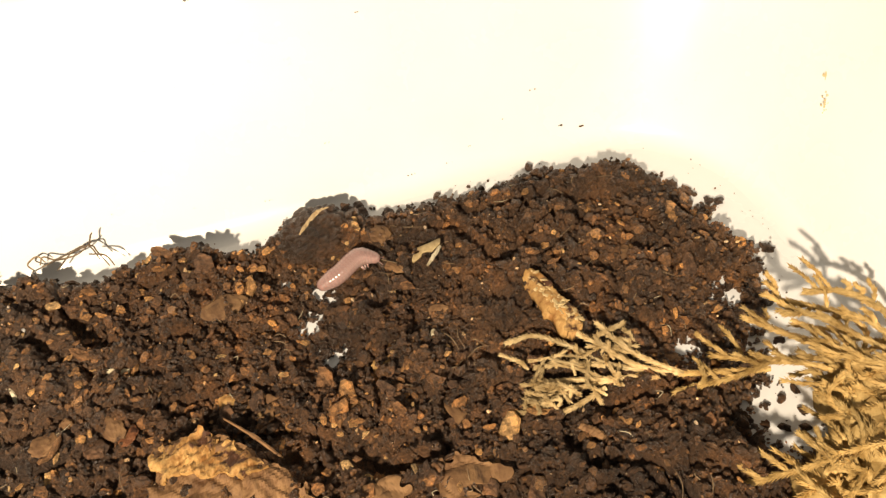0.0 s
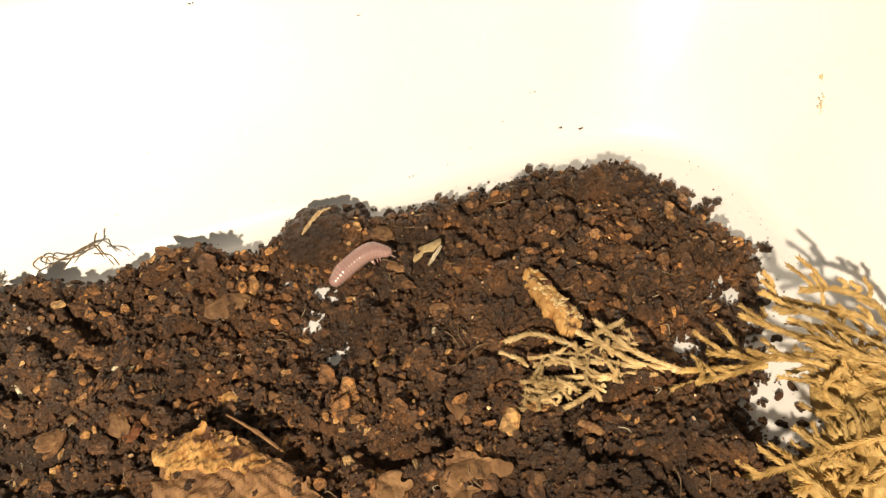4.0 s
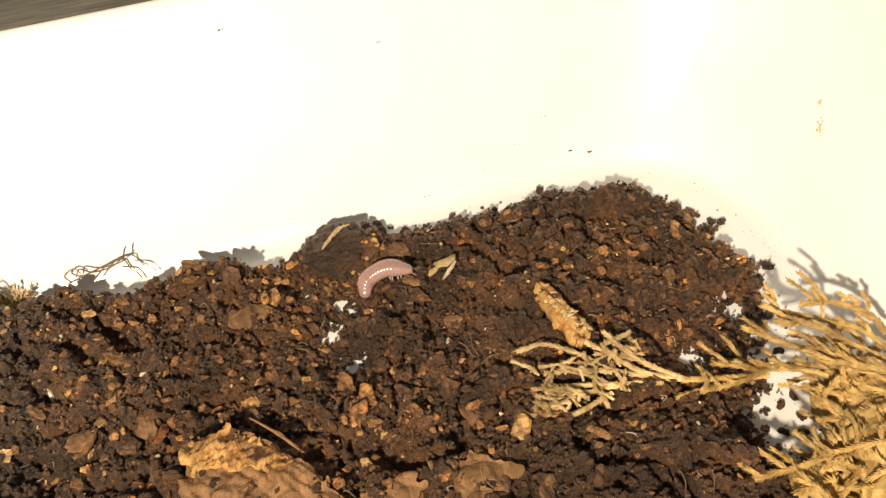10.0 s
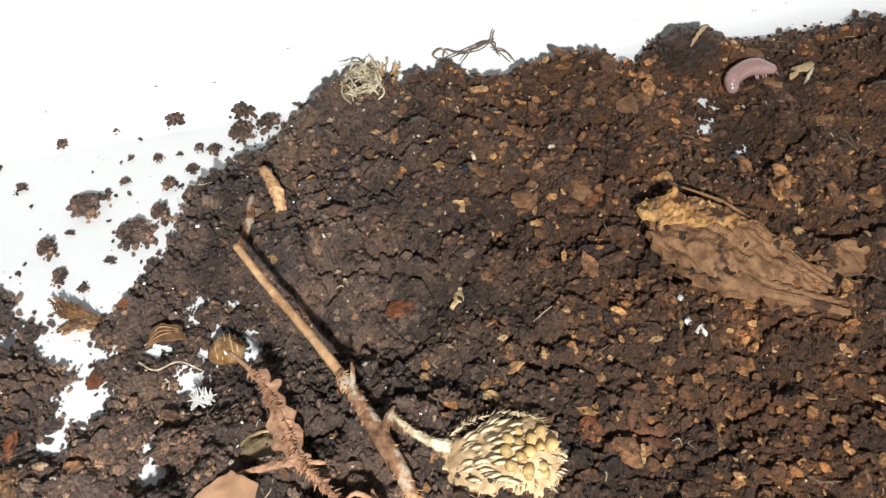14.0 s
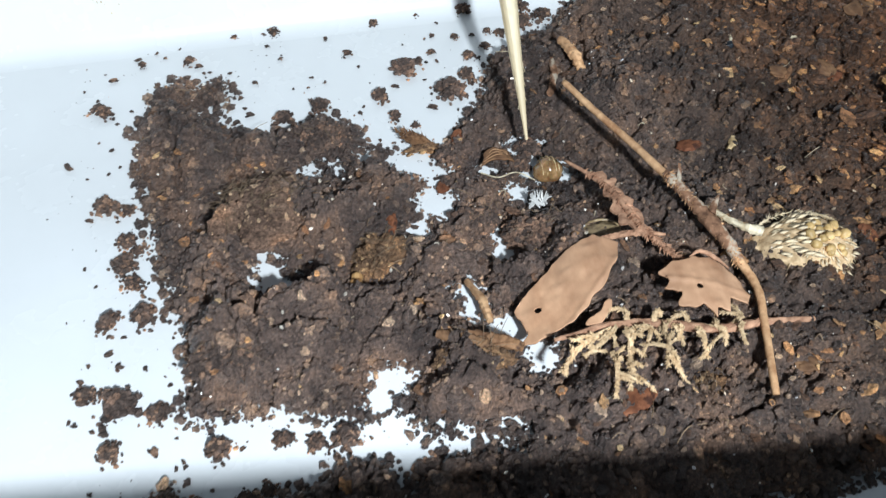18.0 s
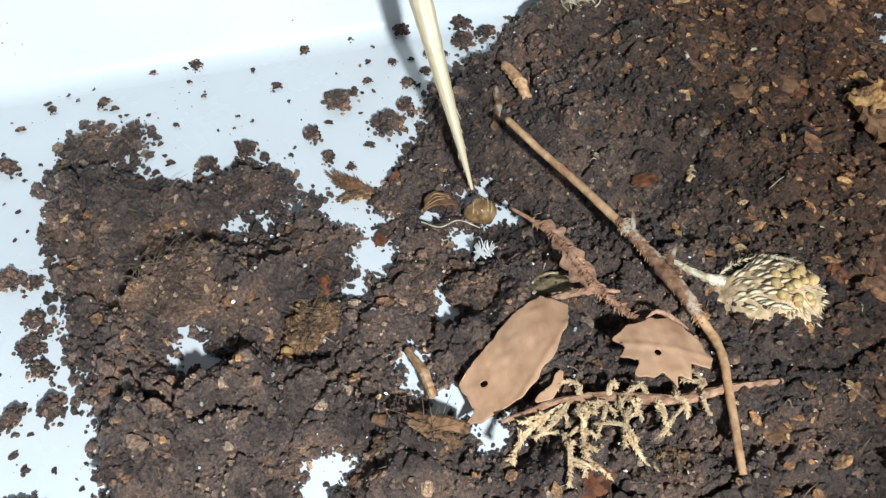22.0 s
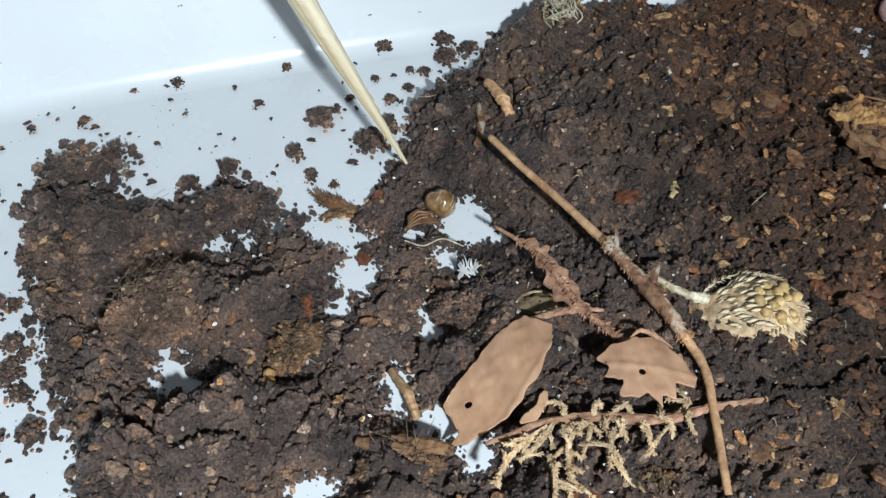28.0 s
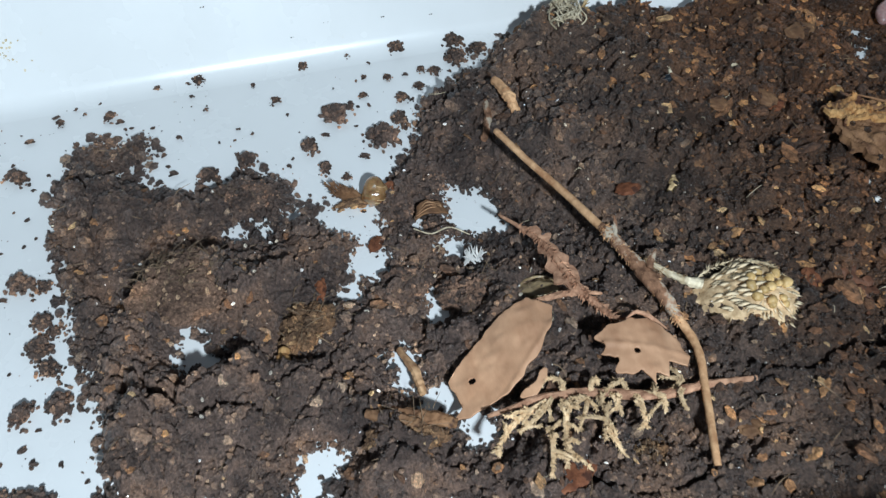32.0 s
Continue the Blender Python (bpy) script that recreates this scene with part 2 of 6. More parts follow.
def flake(seed):
    """A thin angular chip with an uneven top, about one unit long: 37 vertices."""
    rng = np.random.RandomState(seed)
    n = 9
    a = np.sort(np.linspace(0, 2 * np.pi, n, endpoint=False) + rng.uniform(-0.28, 0.28, n))
    q = 1 / np.maximum(np.abs(np.cos(a)) ** 1.4 + np.abs(np.sin(a)) ** 1.4, 0.4) ** 0.7 * rng.uniform(0.72, 1.12, n)
    wide = rng.uniform(0.45, 0.8)
    x, y = q * np.cos(a), q * np.sin(a) * wide
    bow = rng.uniform(-0.25, 0.25)
    rows = []
    for s, z in ((0.8, -0.15), (1.0, -0.05), (0.9, 0.09), (0.45, 0.13)):
        rows.append(np.stack([x * s + rng.normal(size=n) * 0.03, y * s + rng.normal(size=n) * 0.03, z + bow * (x * s) ** 2 + rng.normal(size=n) * 0.035], 1))
    v = np.vstack(rows + [np.array([[0, 0, 0.13 + 0.05 * rng.normal()]])])
    f = []
    for i in range(3):
        for k in range(n):
            p, r = i * n + k, i * n + (k + 1) % n
            f += [(p, r, r + n), (p, r + n, p + n)]
    f += [(3 * n + k, 3 * n + (k + 1) % n, 4 * n) for k in range(n)] + [(0, k + 1, k) for k in range(1, n - 1)]
    return v, np.array(f)


# ---- the tub ----
def rounded(x0, x1, y0, y1, r, n=10):
    pts = []
    for cx, cy, a0 in ((x1 - r, y1 - r, 0), (x0 + r, y1 - r, 90), (x0 + r, y0 + r, 180), (x1 - r, y0 + r, 270)):
        for k in range(n + 1):
            a = radians(a0 + 90 * k / n)
            pts.append((cx + r * math.cos(a), cy + r * math.sin(a)))
    return pts


FLOOR = (-98.0, 113.0, -82.0, 0.6)


def build_tub():
    x0, x1, y0, y1 = FLOOR
    # outward step and height along the wall's section, inside then outside
    inner = [(-3.2, 0.0), (-2.0, 0.25), (-0.9, 0.9), (-0.25, 2.0), (0.3, 3.2), (4.4, 12.0), (8.8, 21.5), (12.3, 29.2), (13.0, 30.2), (13.6, 30.5),
             (14.2, 30.2), (14.4, 29.4), (13.7, 28.6), (10.0, 20.6), (1.6, 2.0), (0.6, 0.0), (-1.5, -1.2)]
    rings = [rounded(x0 - s, x1 + s, y0 - s, y1 + s, 20.0 + s) for s, z in inner]
    # the front side runs a little aslant to the back
    rings = [[(x, y - 0.12 * (x + 37) * min(max(-(y + 41) / 40, 0), 1)) for x, y in ring] for ring in rings]
    n = len(rings[0])
    v = [(x, y, z) for (s, z), ring in zip(inner, rings) for x, y in ring]
    f = [(a * n + k, a * n + (k + 1) % n, (a + 1) * n + (k + 1) % n, (a + 1) * n + k) for a in range(len(inner) - 1) for k in range(n)]
    me = bpy.data.meshes.new("plastic_tub")
    cap_in, cap_out = list(range(n))[::-1], [(len(inner) - 1) * n + k for k in range(n)]
    me.from_pydata([tuple(c * MM for c in p) for p in v], [], [tuple(reversed(q)) for q in f] + [tuple(reversed(cap_in)), tuple(reversed(cap_out))])
    me.materials.append(PLASTIC)
    for p in me.polygons:
        p.use_smooth = len(p.vertices) == 4
    ob = tagged(new("plastic_tub", me), "shallow white plastic tub with rounded corners and stained walls", "tub", "", "structure")
    return ob


build_tub()
table = new("table", mesh_of("table", [(-900, -900, -1.3), (900, -900, -1.3), (900, 900, -1.3), (-900, 900, -1.3), (-900, -900, -30), (900, -900, -30), (900, 900, -30), (-900, 900, -30)],
                             [(0, 1, 2, 3), (7, 6, 5, 4), (0, 4, 5, 1), (1, 5, 6, 2), (2, 6, 7, 3), (3, 7, 4, 0)], TABLE))
tagged(table, "dull grey-brown table top under the plastic tub", "table", "", "structure")

# ---- the soil: an uneven bed, thick in mounds, thin towards its edges ----
LEFT = [(-57.6, -18), (-55.8, -16.1), (-55.5, -12.7), (-54, -10.9), (-51.1, -10.3), (-49.8, -12.3), (-47.5, -11), (-45.9, -12.7), (-47.4, -16.3), (-49.4, -17.5), (-47, -19.7), (-43.7, -21.9), (-39.1, -22.5), (-35.2, -21.8),
        (-32.1, -22.3), (-29.9, -24), (-29.6, -26.9), (-26.7, -28.6), (-26.4, -31.4), (-22, -35.6), (-15, -40), (-15, -60), (-20, -69), (-30.4, -67.5), (-33.4, -64.6), (-35.8, -65), (-42.4, -63), (-48.6, -62.2), (-52, -62), (-52.2, -55), (-53.2, -47), (-55, -36), (-56.8, -27)]
FRONT = [(-58, -70.4), (-54, -69.6), (-50, -72.2), (-44, -71.8), (-40, -70), (-36, -70), (-33, -72.8), (-28, -71.5), (-24, -70), (-18, -68), (-16, -79), (-30, -80.5), (-45, -79), (-57, -75)]
MAIN = [(-22, -36), (-20.6, -34.2), (-19.9, -32.5), (-19.5, -29.6), (-16.6, -26.8), (-14.3, -22.4), (-11.9, -20), (-10, -14.7), (-8, -12.7), (-5.8, -13), (-4.2, -10), (-0.5, -9.6), (3.1, -5.6), (8.7, -1.1), (18.6, -2.6), (24, -2.8), (29.3, -4), (40.4, -2.4), (49.2, -6.1), (54.4, -2), (62.3, -2.1), (64.1, -5.6), (74.1, -5.5), (86.1, -5), (96.9, -6.6), (101.7, -12.4), (102.9, -19.2), (105, -27), (103.7, -32.7), (98, -38.2), (98.1, -44.9), (102.4, -57.7), (109, -72), (98, -80), (60, -81), (0, -81), (-20, -80), (-21, -66)]
# x, y, height, breadth, depth of the mounds
MOUNDS = [(33, -5, 1.6, 15, 4), (51.6, -38.3, 1.2, 6, 6), (4, -74.5, 0.8, 17, 5), (12.3, -9.0, 3.0, 10, 8), (18.4, -22.7, 2.2, 14, 8), (60.5, -4.5, 1.5, 16, 4), (92.0, -9.0, 2.0, 10, 6), (40.4, -36.7, 1.6, 8, 6), (1, -30, 4.0, 7, 8), (3, -53, 2.8, 9, 8), (13, -62, 2.6, 10, 8), (-13, -50, 3.4, 6, 6), (-41, -43, 3.8, 7, 6),
          (-50, -22, 1.4, 8, 6), (-35, -26, 1.2, 7, 3), (-20, -41, 1.2, 5, 5), (25.4, -47.3, 1.2, 12, 7), (56.3, -45.4, 0.9, 16, 7), (85.8, -50.9, 2.2, 12, 9), (-24, -61, 2.2, 5, 4), (-31, -46, 2.0, 4, 4), (40, -70, 2.0, 30, 10), (-48, -56, 1.8, 6, 4)]
# x, y, radius of the bare places
HOLES = [(-23.1, -38.6, 1.3), (-22.4, -40.2, 0.5), (-43.1, -45.6, 0.8), (-41.9, -46.6, 0.5), (-19.5, -57.9, 1.2), (-18.2, -58.9, 0.6), (-16.8, -61.6, 0.9), (-36.8, -30.7, -0.3), (-33.9, -30.8, -0.3), (-30.4, -28.9, 0.0), (-25.9, -30.4, 0.4), (-23.7, -32.2, 1.3), (-21.6, -33.6, 0.8), (-15.6, -33.8, 0.2), (-9.1, -34.2, 2.4), (-10.6, -30.2, 0.2), (-6.8, -36.4, 0.2), (-16.9, -46.9, 0.5), (-17.6, -44.5, 0.1), (-22.5, -52.7, 0.2), (-22.3, -54.7, 0.4), (-32.4, -61.8, 0.9), (-34, -63.3, 0.7), (-25.7, -41.9, 0.1), (-32.2, -47.1, 0.1), (-12.8, -38.6, 0.7),
         (52.8, -19.2, 1.3), (53.2, -23.4, 0.8), (54.7, -24.6, 0.9), (52.0, -14.8, 0.8), (55.6, -14.7, 1.2), (52.0, -12.0, 0.6), (97.4, -47.2, 3.9), (99.3, -31.5, 1.4), (91.5, -36.8, 1.2), (100.4, -39.3, 1.6)]


def edge(x, y):
    """How far inside the soil, in millimetres, with a ragged border and bare places."""
    rag = 2.2 * (vnoise(x, y, 3.1, 5) - 0.5) + 1.6 * (vnoise(x, y, 1.1, 6) - 0.5)
    front = np.minimum(inside(x, y, FRONT), 1.6) - 3.2 * np.clip(vnoise(x, y, 2.4, 12) - 0.45, 0, 1)
    e = np.maximum(np.maximum(inside(x, y, LEFT), inside(x, y, MAIN)), front)
    rag = rag + 4.5 * (vnoise(x, y, 1.5, 7) - 0.62) * np.clip((x - 84) / 14, 0, 1) * np.clip((7 - e) / 5, 0, 1) * np.clip((y + 45) / 8, 0, 1)
    for hx, hy, r in HOLES:
        e = np.minimum(e, np.hypot(x - hx, y - hy) - r - (1.5 if hx < 0 else 0.2))
    return e + rag * (0.55 + 0.45 * np.clip((np.abs(e) - 1.5) / 2, 0, 1))


def ground(x, y):
    """Height of the soil's surface in millimetres."""
    x, y = np.asarray(x, float), np.asarray(y, float)
    h = 1.0 + 1.3 * (vnoise(x, y, 7.0, 1) - 0.5) + 0.8 * (vnoise(x, y, 2.6, 2) - 0.5)
    wx, wy = x + 2.2 * vnoise(x, y, 3.0, 8), y + 2.2 * vnoise(x, y, 3.0, 9)
    h = h + 2.2 * np.sqrt(cells(wx, wy, 7.5, 1)) * vnoise(x, y, 9.0, 4) * (1.4 + 0.9 * np.clip((8 - x) / 15, 0, 1)) + 0.75 * np.sqrt(cells(wx, wy, 2.7, 2))
    for mx, my, a, rx, ry in MOUNDS:
        h = h + a * np.exp(-((x - mx) / rx) ** 2 - ((y - my) / ry) ** 2)
    h = h - 0.4 * np.clip((x - 62) / 20, 0, 1) * np.clip((y + 40) / 15, 0, 1)
    crack = np.abs(vnoise(x, y, 8.0, 11) - 0.5)
    h = h - 2.4 * np.clip(1 - crack / 0.05, 0, 1) * np.clip((h - 1.0) / 2, 0, 1)
    bare = np.full(x.shape, 9.0)
    for hx, hy, r in HOLES:
        bare = np.minimum(bare, np.hypot(x - hx, y - hy) - r)
    h = h * np.clip(0.12 + bare / 7.5, 0.12, 1)
    return np.maximum(h, 0.3) * np.clip(edge(x, y) / 4.0, 0.0, 1.0) ** 0.6


def surface(x, y):
    """Height of the bed with its small crumbs and crevices."""
    x, y = np.asarray(x, float), np.asarray(y, float)
    wx, wy = x + 0.9 * vnoise(x, y, 1.3, 24), y + 0.9 * vnoise(x, y, 1.3, 25)
    ridge = 1 - np.abs(2 * vnoise(wx, wy, 2.2, 22) - 1)
    loose = 0.35 + 0.65 * np.clip((vnoise(x, y, 6.0, 27) - 0.3) * 2.5, 0, 1)
    low = np.clip(1 - np.abs(vnoise(wx, wy, 4.0, 26) - 0.5) / 0.04, 0, 1)
    h = ground(x, y) - 0.55 + loose * (1.15 * np.sqrt(cells(wx, wy, 1.35, 3)) + 0.5 * np.sqrt(cells(x, y, 0.75, 5))) + 0.4 * ridge + 0.3 * (vnoise(x, y, 0.6, 21) - 0.5) - 1.3 * low
    return np.maximum(h, 0.05)


def build_soil():
    rng = np.random.RandomState(3)
    step = 0.26
    gx, gy = np.arange(-64, 112, step), np.arange(-91, 3, step)
    X, Y = np.meshgrid(gx, gy, indexing="ij")
    H = surface(X, Y)
    E = edge(X, Y)
    keep = (E > 0.3)
    idx = np.arange(X.size).reshape(X.shape)
    q = keep[:-1, :-1] & keep[1:, :-1] & keep[1:, 1:] & keep[:-1, 1:]
    f = np.stack([idx[:-1, :-1][q], idx[1:, :-1][q], idx[1:, 1:][q], idx[:-1, 1:][q]], 1)
    used, inv = np.unique(f, return_inverse=True)
    v = np.stack([X.ravel(), Y.ravel(), np.maximum(H.ravel(), 0.05)], 1)[used]
    soil = new("potting_soil", mesh_of("soil_bed", v, inv.reshape(-1, 4), BED, True))
    tagged(soil, "dark brown crumbly potting soil spread thinly over the tub floor", "soil", "", "stuff")

    def scatter(n, lo, hi, power, border, seed):
        r = np.random.RandomState(seed)
        x, y = r.uniform(-64, 111, n * 2), r.uniform(-89, 2, n * 2)
        rad = lo + (hi - lo) * r.rand(n * 2) ** power
        ok = edge(x, y) > border + rad * 0.5
        x, y, rad = x[ok], y[ok], rad[ok]
        return x, y, surface(x, y), rad
    x, y, z, r = scatter(5200, 0.4, 1.0, 2.4, -0.2, 31)
    v, f = granules(np.stack([x, y, np.maximum(z + r * rng.uniform(-0.7, 0.1, len(r)), r * 0.3)], 1), r, flat=(0.75, 0.55), seed=41, ball=BALL2, jitter=0.3)
    part("crumbs", mesh_of("crumbs", v, f, SOIL), soil, "dark crumbs of soil")["kind"] = "stuff"
    x, y, z, r = scatter(42000, 0.12, 0.42, 1.9, -0.9, 32)
    v, f = granules(np.stack([x, y, np.maximum(z + r * rng.uniform(-0.45, 0.6, len(r)), r * 0.4)], 1), r, flat=(0.8, 0.65), seed=42, jitter=0.35)
    part("fine_crumbs", mesh_of("fine_crumbs", v, f, SOIL), soil, "fine dark crumbs of soil")["kind"] = "stuff"
    r2 = np.random.RandomState(35)
    x, y = r2.uniform(-64, 111, 90000), r2.uniform(-82, 1, 90000)
    e = edge(x, y)
    bare = np.min([np.hypot(x - hx, y - hy) - hr for hx, hy, hr in HOLES], 0)
    ok = (e > np.where(bare < 3.0, -0.3, -1.9)) & (e < 1.4) & (r2.rand(len(x)) < 0.55 * np.exp(-np.abs(e) / 1.0))
    x, y = x[ok], y[ok]
    r = 0.18 + 0.55 * r2.rand(len(x)) ** 2.2
    v, f = granules(np.stack([x, y, r * 0.4 + surface(x, y) * 0.5 * (edge(x, y) > 0.3)], 1), r, flat=(0.8, 0.6), seed=46, ball=BALL2, jitter=0.34)
    part("border_crumbs", mesh_of("border_crumbs", v, f, SOIL), soil, "loose crumbs along the soil's ragged edge")["kind"] = "stuff"
    x, y, z, r = scatter(6500, 0.3, 0.95, 1.9, 0.6, 33)
    ok = rng.rand(len(x)) < np.interp(x, [-60, 5, 30, 60, 72, 90], [0.1, 0.14, 0.95, 0.85, 0.2, 0.55])
    x, y, z, r = x[ok], y[ok], z[ok], r[ok]
    shapes = [flake(k) for k in range(12)]
    T = turns(len(x), rng, 0.7)
    v = np.concatenate([(shapes[k % 12][0] * r[k]) @ T[k].T + np.array([x[k], y[k], z[k] + 0.35 * r[k]]) for k in range(len(x))])
    f = np.concatenate([shapes[k % 12][1] + k * 37 for k in range(len(x))])
    part("bark_flakes", mesh_of("bark_flakes", v, f, FLAKES), soil, "reddish-brown flakes of bark")["kind"] = "stuff"
    one = [mesh_of("bark_flake", *flake(100 + k), FLAKES) for k in range(16)]
    x, y, z, r = scatter(900, 0.75, 2.1, 2.6, 0.8, 36)
    ok = rng.rand(len(x)) < np.interp(x, [-60, 5, 25, 60, 72, 95], [0.12, 0.15, 0.85, 0.85, 0.2, 0.6])
    x, y, z, r = x[ok], y[ok], z[ok], r[ok]
    for k in range(min(300, len(x))):
        m = pose(x[k] * MM, y[k] * MM, (z[k] + 0.25 * r[k]) * MM, rng.uniform(-26, 26), rng.uniform(-26, 26), rng.uniform(0, 360))
        part("bark_flake", one[k % 16], soil, "", m).scale = (r[k], r[k] * 0.9, r[k])
    lumps = []
    for k in range(14):
        v, f = granules(np.array([(0, 0, 0), (0.45, 0.3, 0.1), (-0.4, 0.3, 0.05), (0.1, -0.5, 0.0)]), np.array([0.75, 0.5, 0.45, 0.42]), flat=(0.85, 0.7), seed=330 + k, ball=BALL2, jitter=0.28)
        lumps.append(mesh_of("soil_lump", v, f, SOIL))
    x, y, z, r = scatter(330, 0.7, 1.7, 2.0, 0.6, 37)
    for k in range(min(300, len(x))):
        m = pose(x[k] * MM, y[k] * MM, (z[k] - 0.25 * r[k]) * MM, rng.uniform(-25, 25), rng.uniform(-25, 25), rng.uniform(0, 360))
        part("soil_lump", lumps[k % 14], soil, "", m).scale = (r[k], r[k], r[k] * 0.8)
    x, y, z, r = scatter(520, 0.08, 0.34, 2.6, 0.2, 34)
    v, f = granules(np.stack([x, y, z + 0.25 + r], 1), r, seed=44)
    part("pale_grit", mesh_of("pale_grit", v, f, GRIT), soil, "pale sandy specks")["kind"] = "stuff"


build_soil()

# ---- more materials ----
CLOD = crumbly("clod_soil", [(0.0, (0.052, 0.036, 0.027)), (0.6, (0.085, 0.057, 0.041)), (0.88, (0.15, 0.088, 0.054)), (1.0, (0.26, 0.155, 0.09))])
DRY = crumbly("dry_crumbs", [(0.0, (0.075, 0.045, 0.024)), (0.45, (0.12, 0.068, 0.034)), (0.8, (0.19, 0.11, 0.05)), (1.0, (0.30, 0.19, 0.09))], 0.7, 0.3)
PINKISH = grained("pinkish_bark", (0.26, 0.135, 0.08), (0.57, 0.34, 0.21), 1000, (1, 1, 0.5), 0.8, 0.2, relief=1.0)
TWIG = grained("twig_bark", (0.34, 0.175, 0.08), (0.74, 0.47, 0.25), 700, (1, 1, 0.25), 0.7, 0.3)
SCALY = grained("scaly_bark", (0.10, 0.052, 0.03), (0.34, 0.19, 0.11), 900, (1, 1, 0.5), 0.8, 0.2, spots=(0.4, 0.34, 0.26), relief=1.0)
LEAF = grained("dead_leaf", (0.40, 0.215, 0.115), (0.60, 0.37, 0.22), 500, (1, 0.5, 1), 0.6, 0.35, relief=0.35, spread=(0.25, 0.75))
DARK_LEAF = grained("dark_leaf", (0.075, 0.032, 0.018), (0.19, 0.085, 0.045), 500, (1, 0.5, 1), 0.65, 0.3)
MOSS = grained("golden_moss", (0.33, 0.2, 0.066), (0.73, 0.51, 0.22), 600, (1, 1, 1), 0.65, 0.3)
PALE_MOSS = grained("straw_moss", (0.42, 0.285, 0.13), (0.76, 0.585, 0.33), 700, (1, 1, 1), 0.65, 0.3)
PALE = grained("pale_fibre", (0.36, 0.29, 0.18), (0.72, 0.64, 0.47), 900, (1, 1, 0.3), 0.7, 0.3)
LICHEN = grained("beige_lichen", (0.42, 0.285, 0.15), (0.78, 0.59, 0.36), 1100, (1, 1, 1), 0.85, 0.2)
GOLD_BARK = grained("golden_bark", (0.27, 0.12, 0.036), (0.64, 0.40, 0.16), 800, (1, 1, 0.35), 0.65, 0.35, spots=(0.07, 0.028, 0.014), relief=1.0)
BROWN_BARK = grained("brown_bark", (0.13, 0.064, 0.032), (0.32, 0.18, 0.086), 700, (1, 0.4, 1), 0.75, 0.3, spots=(0.055, 0.028, 0.016), relief=0.9)
RED_BARK = grained("red_bark", (0.12, 0.042, 0.02), (0.30, 0.12, 0.055), 1100, (1, 1, 1), 0.75, 0.25, spots=(0.06, 0.024, 0.014))
ROOT = grained("thin_root", (0.10, 0.065, 0.04), (0.32, 0.23, 0.14), 900, (1, 1, 1), 0.6)
WOOD = grained("split_bamboo", (0.62, 0.49, 0.29), (0.86, 0.76, 0.54), 700, (1, 1, 0.04), 0.55, 0.35, relief=0.35)
STAIN = grained("rusty_stain", (0.55, 0.42, 0.2), (0.80, 0.74, 0.56), 900, (1, 1, 1), 0.6)
CREAM = grained("cream_husk", (0.60, 0.44, 0.24), (0.90, 0.77, 0.54), 900, (1, 1, 0.4), 0.6, 0.35)
KERNEL = grained("golden_kernel", (0.42, 0.27, 0.09), (0.78, 0.56, 0.26), 700, (1, 1, 1), 0.5, 0.4)
WHITE_BIT = grained("white_perlite", (0.6, 0.58, 0.54), (0.85, 0.84, 0.82), 900, (1, 1, 1), 0.6)
JET = grained("shiny_black", (0.008, 0.009, 0.011), (0.03, 0.035, 0.042), 500, (1, 1, 1), 0.12, 0.6, relief=0.2)


def flesh():
    m, nt, b = nodes_of("pink_skin", 0.22, 0, 0.6)
    v = coords(nt)
    n = noise_tex(nt, v, 500, 4)
    c = ramp(nt, n, [(0.3, (0.27, 0.16, 0.145)), (0.7, (0.40, 0.265, 0.24))])
    fine = noise_tex(nt, v, 3000, 3)
    c = mix(nt, 0.35, c, ramp(nt, fine, [(0.4, (0.7, 0.6, 0.58)), (0.6, (1.15, 1.1, 1.1))]), "MULTIPLY")
    nt.links.new(c, b.inputs["Base Color"])
    b.inputs["Subsurface Weight"].default_value = 0.25
    b.inputs["Subsurface Radius"].default_value = (1.0, 0.4, 0.3)
    b.inputs["Subsurface Scale"].default_value = 0.0006
    b.inputs["Coat Weight"].default_value = 0.35
    b.inputs["Coat Roughness"].default_value = 0.12
    bump(nt, b, fine, 0.15, 0.0001)
    return m


def amber():
    m, nt, b = nodes_of("amber_shell", 0.2, 0, 0.6)
    v = coords(nt)
    n = noise_tex(nt, v, 900, 5)
    c = ramp(nt, n, [(0.3, (0.12, 0.062, 0.024)), (0.55, (0.28, 0.165, 0.068)), (0.75, (0.46, 0.32, 0.17))])
    nt.links.new(c, b.inputs["Base Color"])
    b.inputs["Subsurface Weight"].default_value = 0.3
    b.inputs["Subsurface Scale"].default_value = 0.0008
    b.inputs["Coat Weight"].default_value = 0.5
    b.inputs["Coat Roughness"].default_value = 0.1
    bump(nt, b, n, 0.4, 0.0002)
    return m


SKIN, AMBER = flesh(), amber()
HUSK = grained("dull_husk", (0.20, 0.135, 0.07), (0.48, 0.36, 0.19), 900, (1, 1, 1), 0.35, 0.5)


# ---- shapes ----
def spline(pts, n):
    """n places along a smooth line through the given ones, evenly by number."""
    p = np.asarray(pts, float)
    p = np.vstack([2 * p[0] - p[1], p, 2 * p[-1] - p[-2]])
    u = np.linspace(0, len(p) - 3 - 1e-6, n)
    i = u.astype(int)
    t = (u - i)[:, None]
    a, b, c, d = p[i], p[i + 1], p[i + 2], p[i + 3]
    return 0.5 * (2 * b + (c - a) * t + (2 * a - 5 * b + 4 * c - d) * t ** 2 + (3 * b - a - 3 * c + d) * t ** 3)


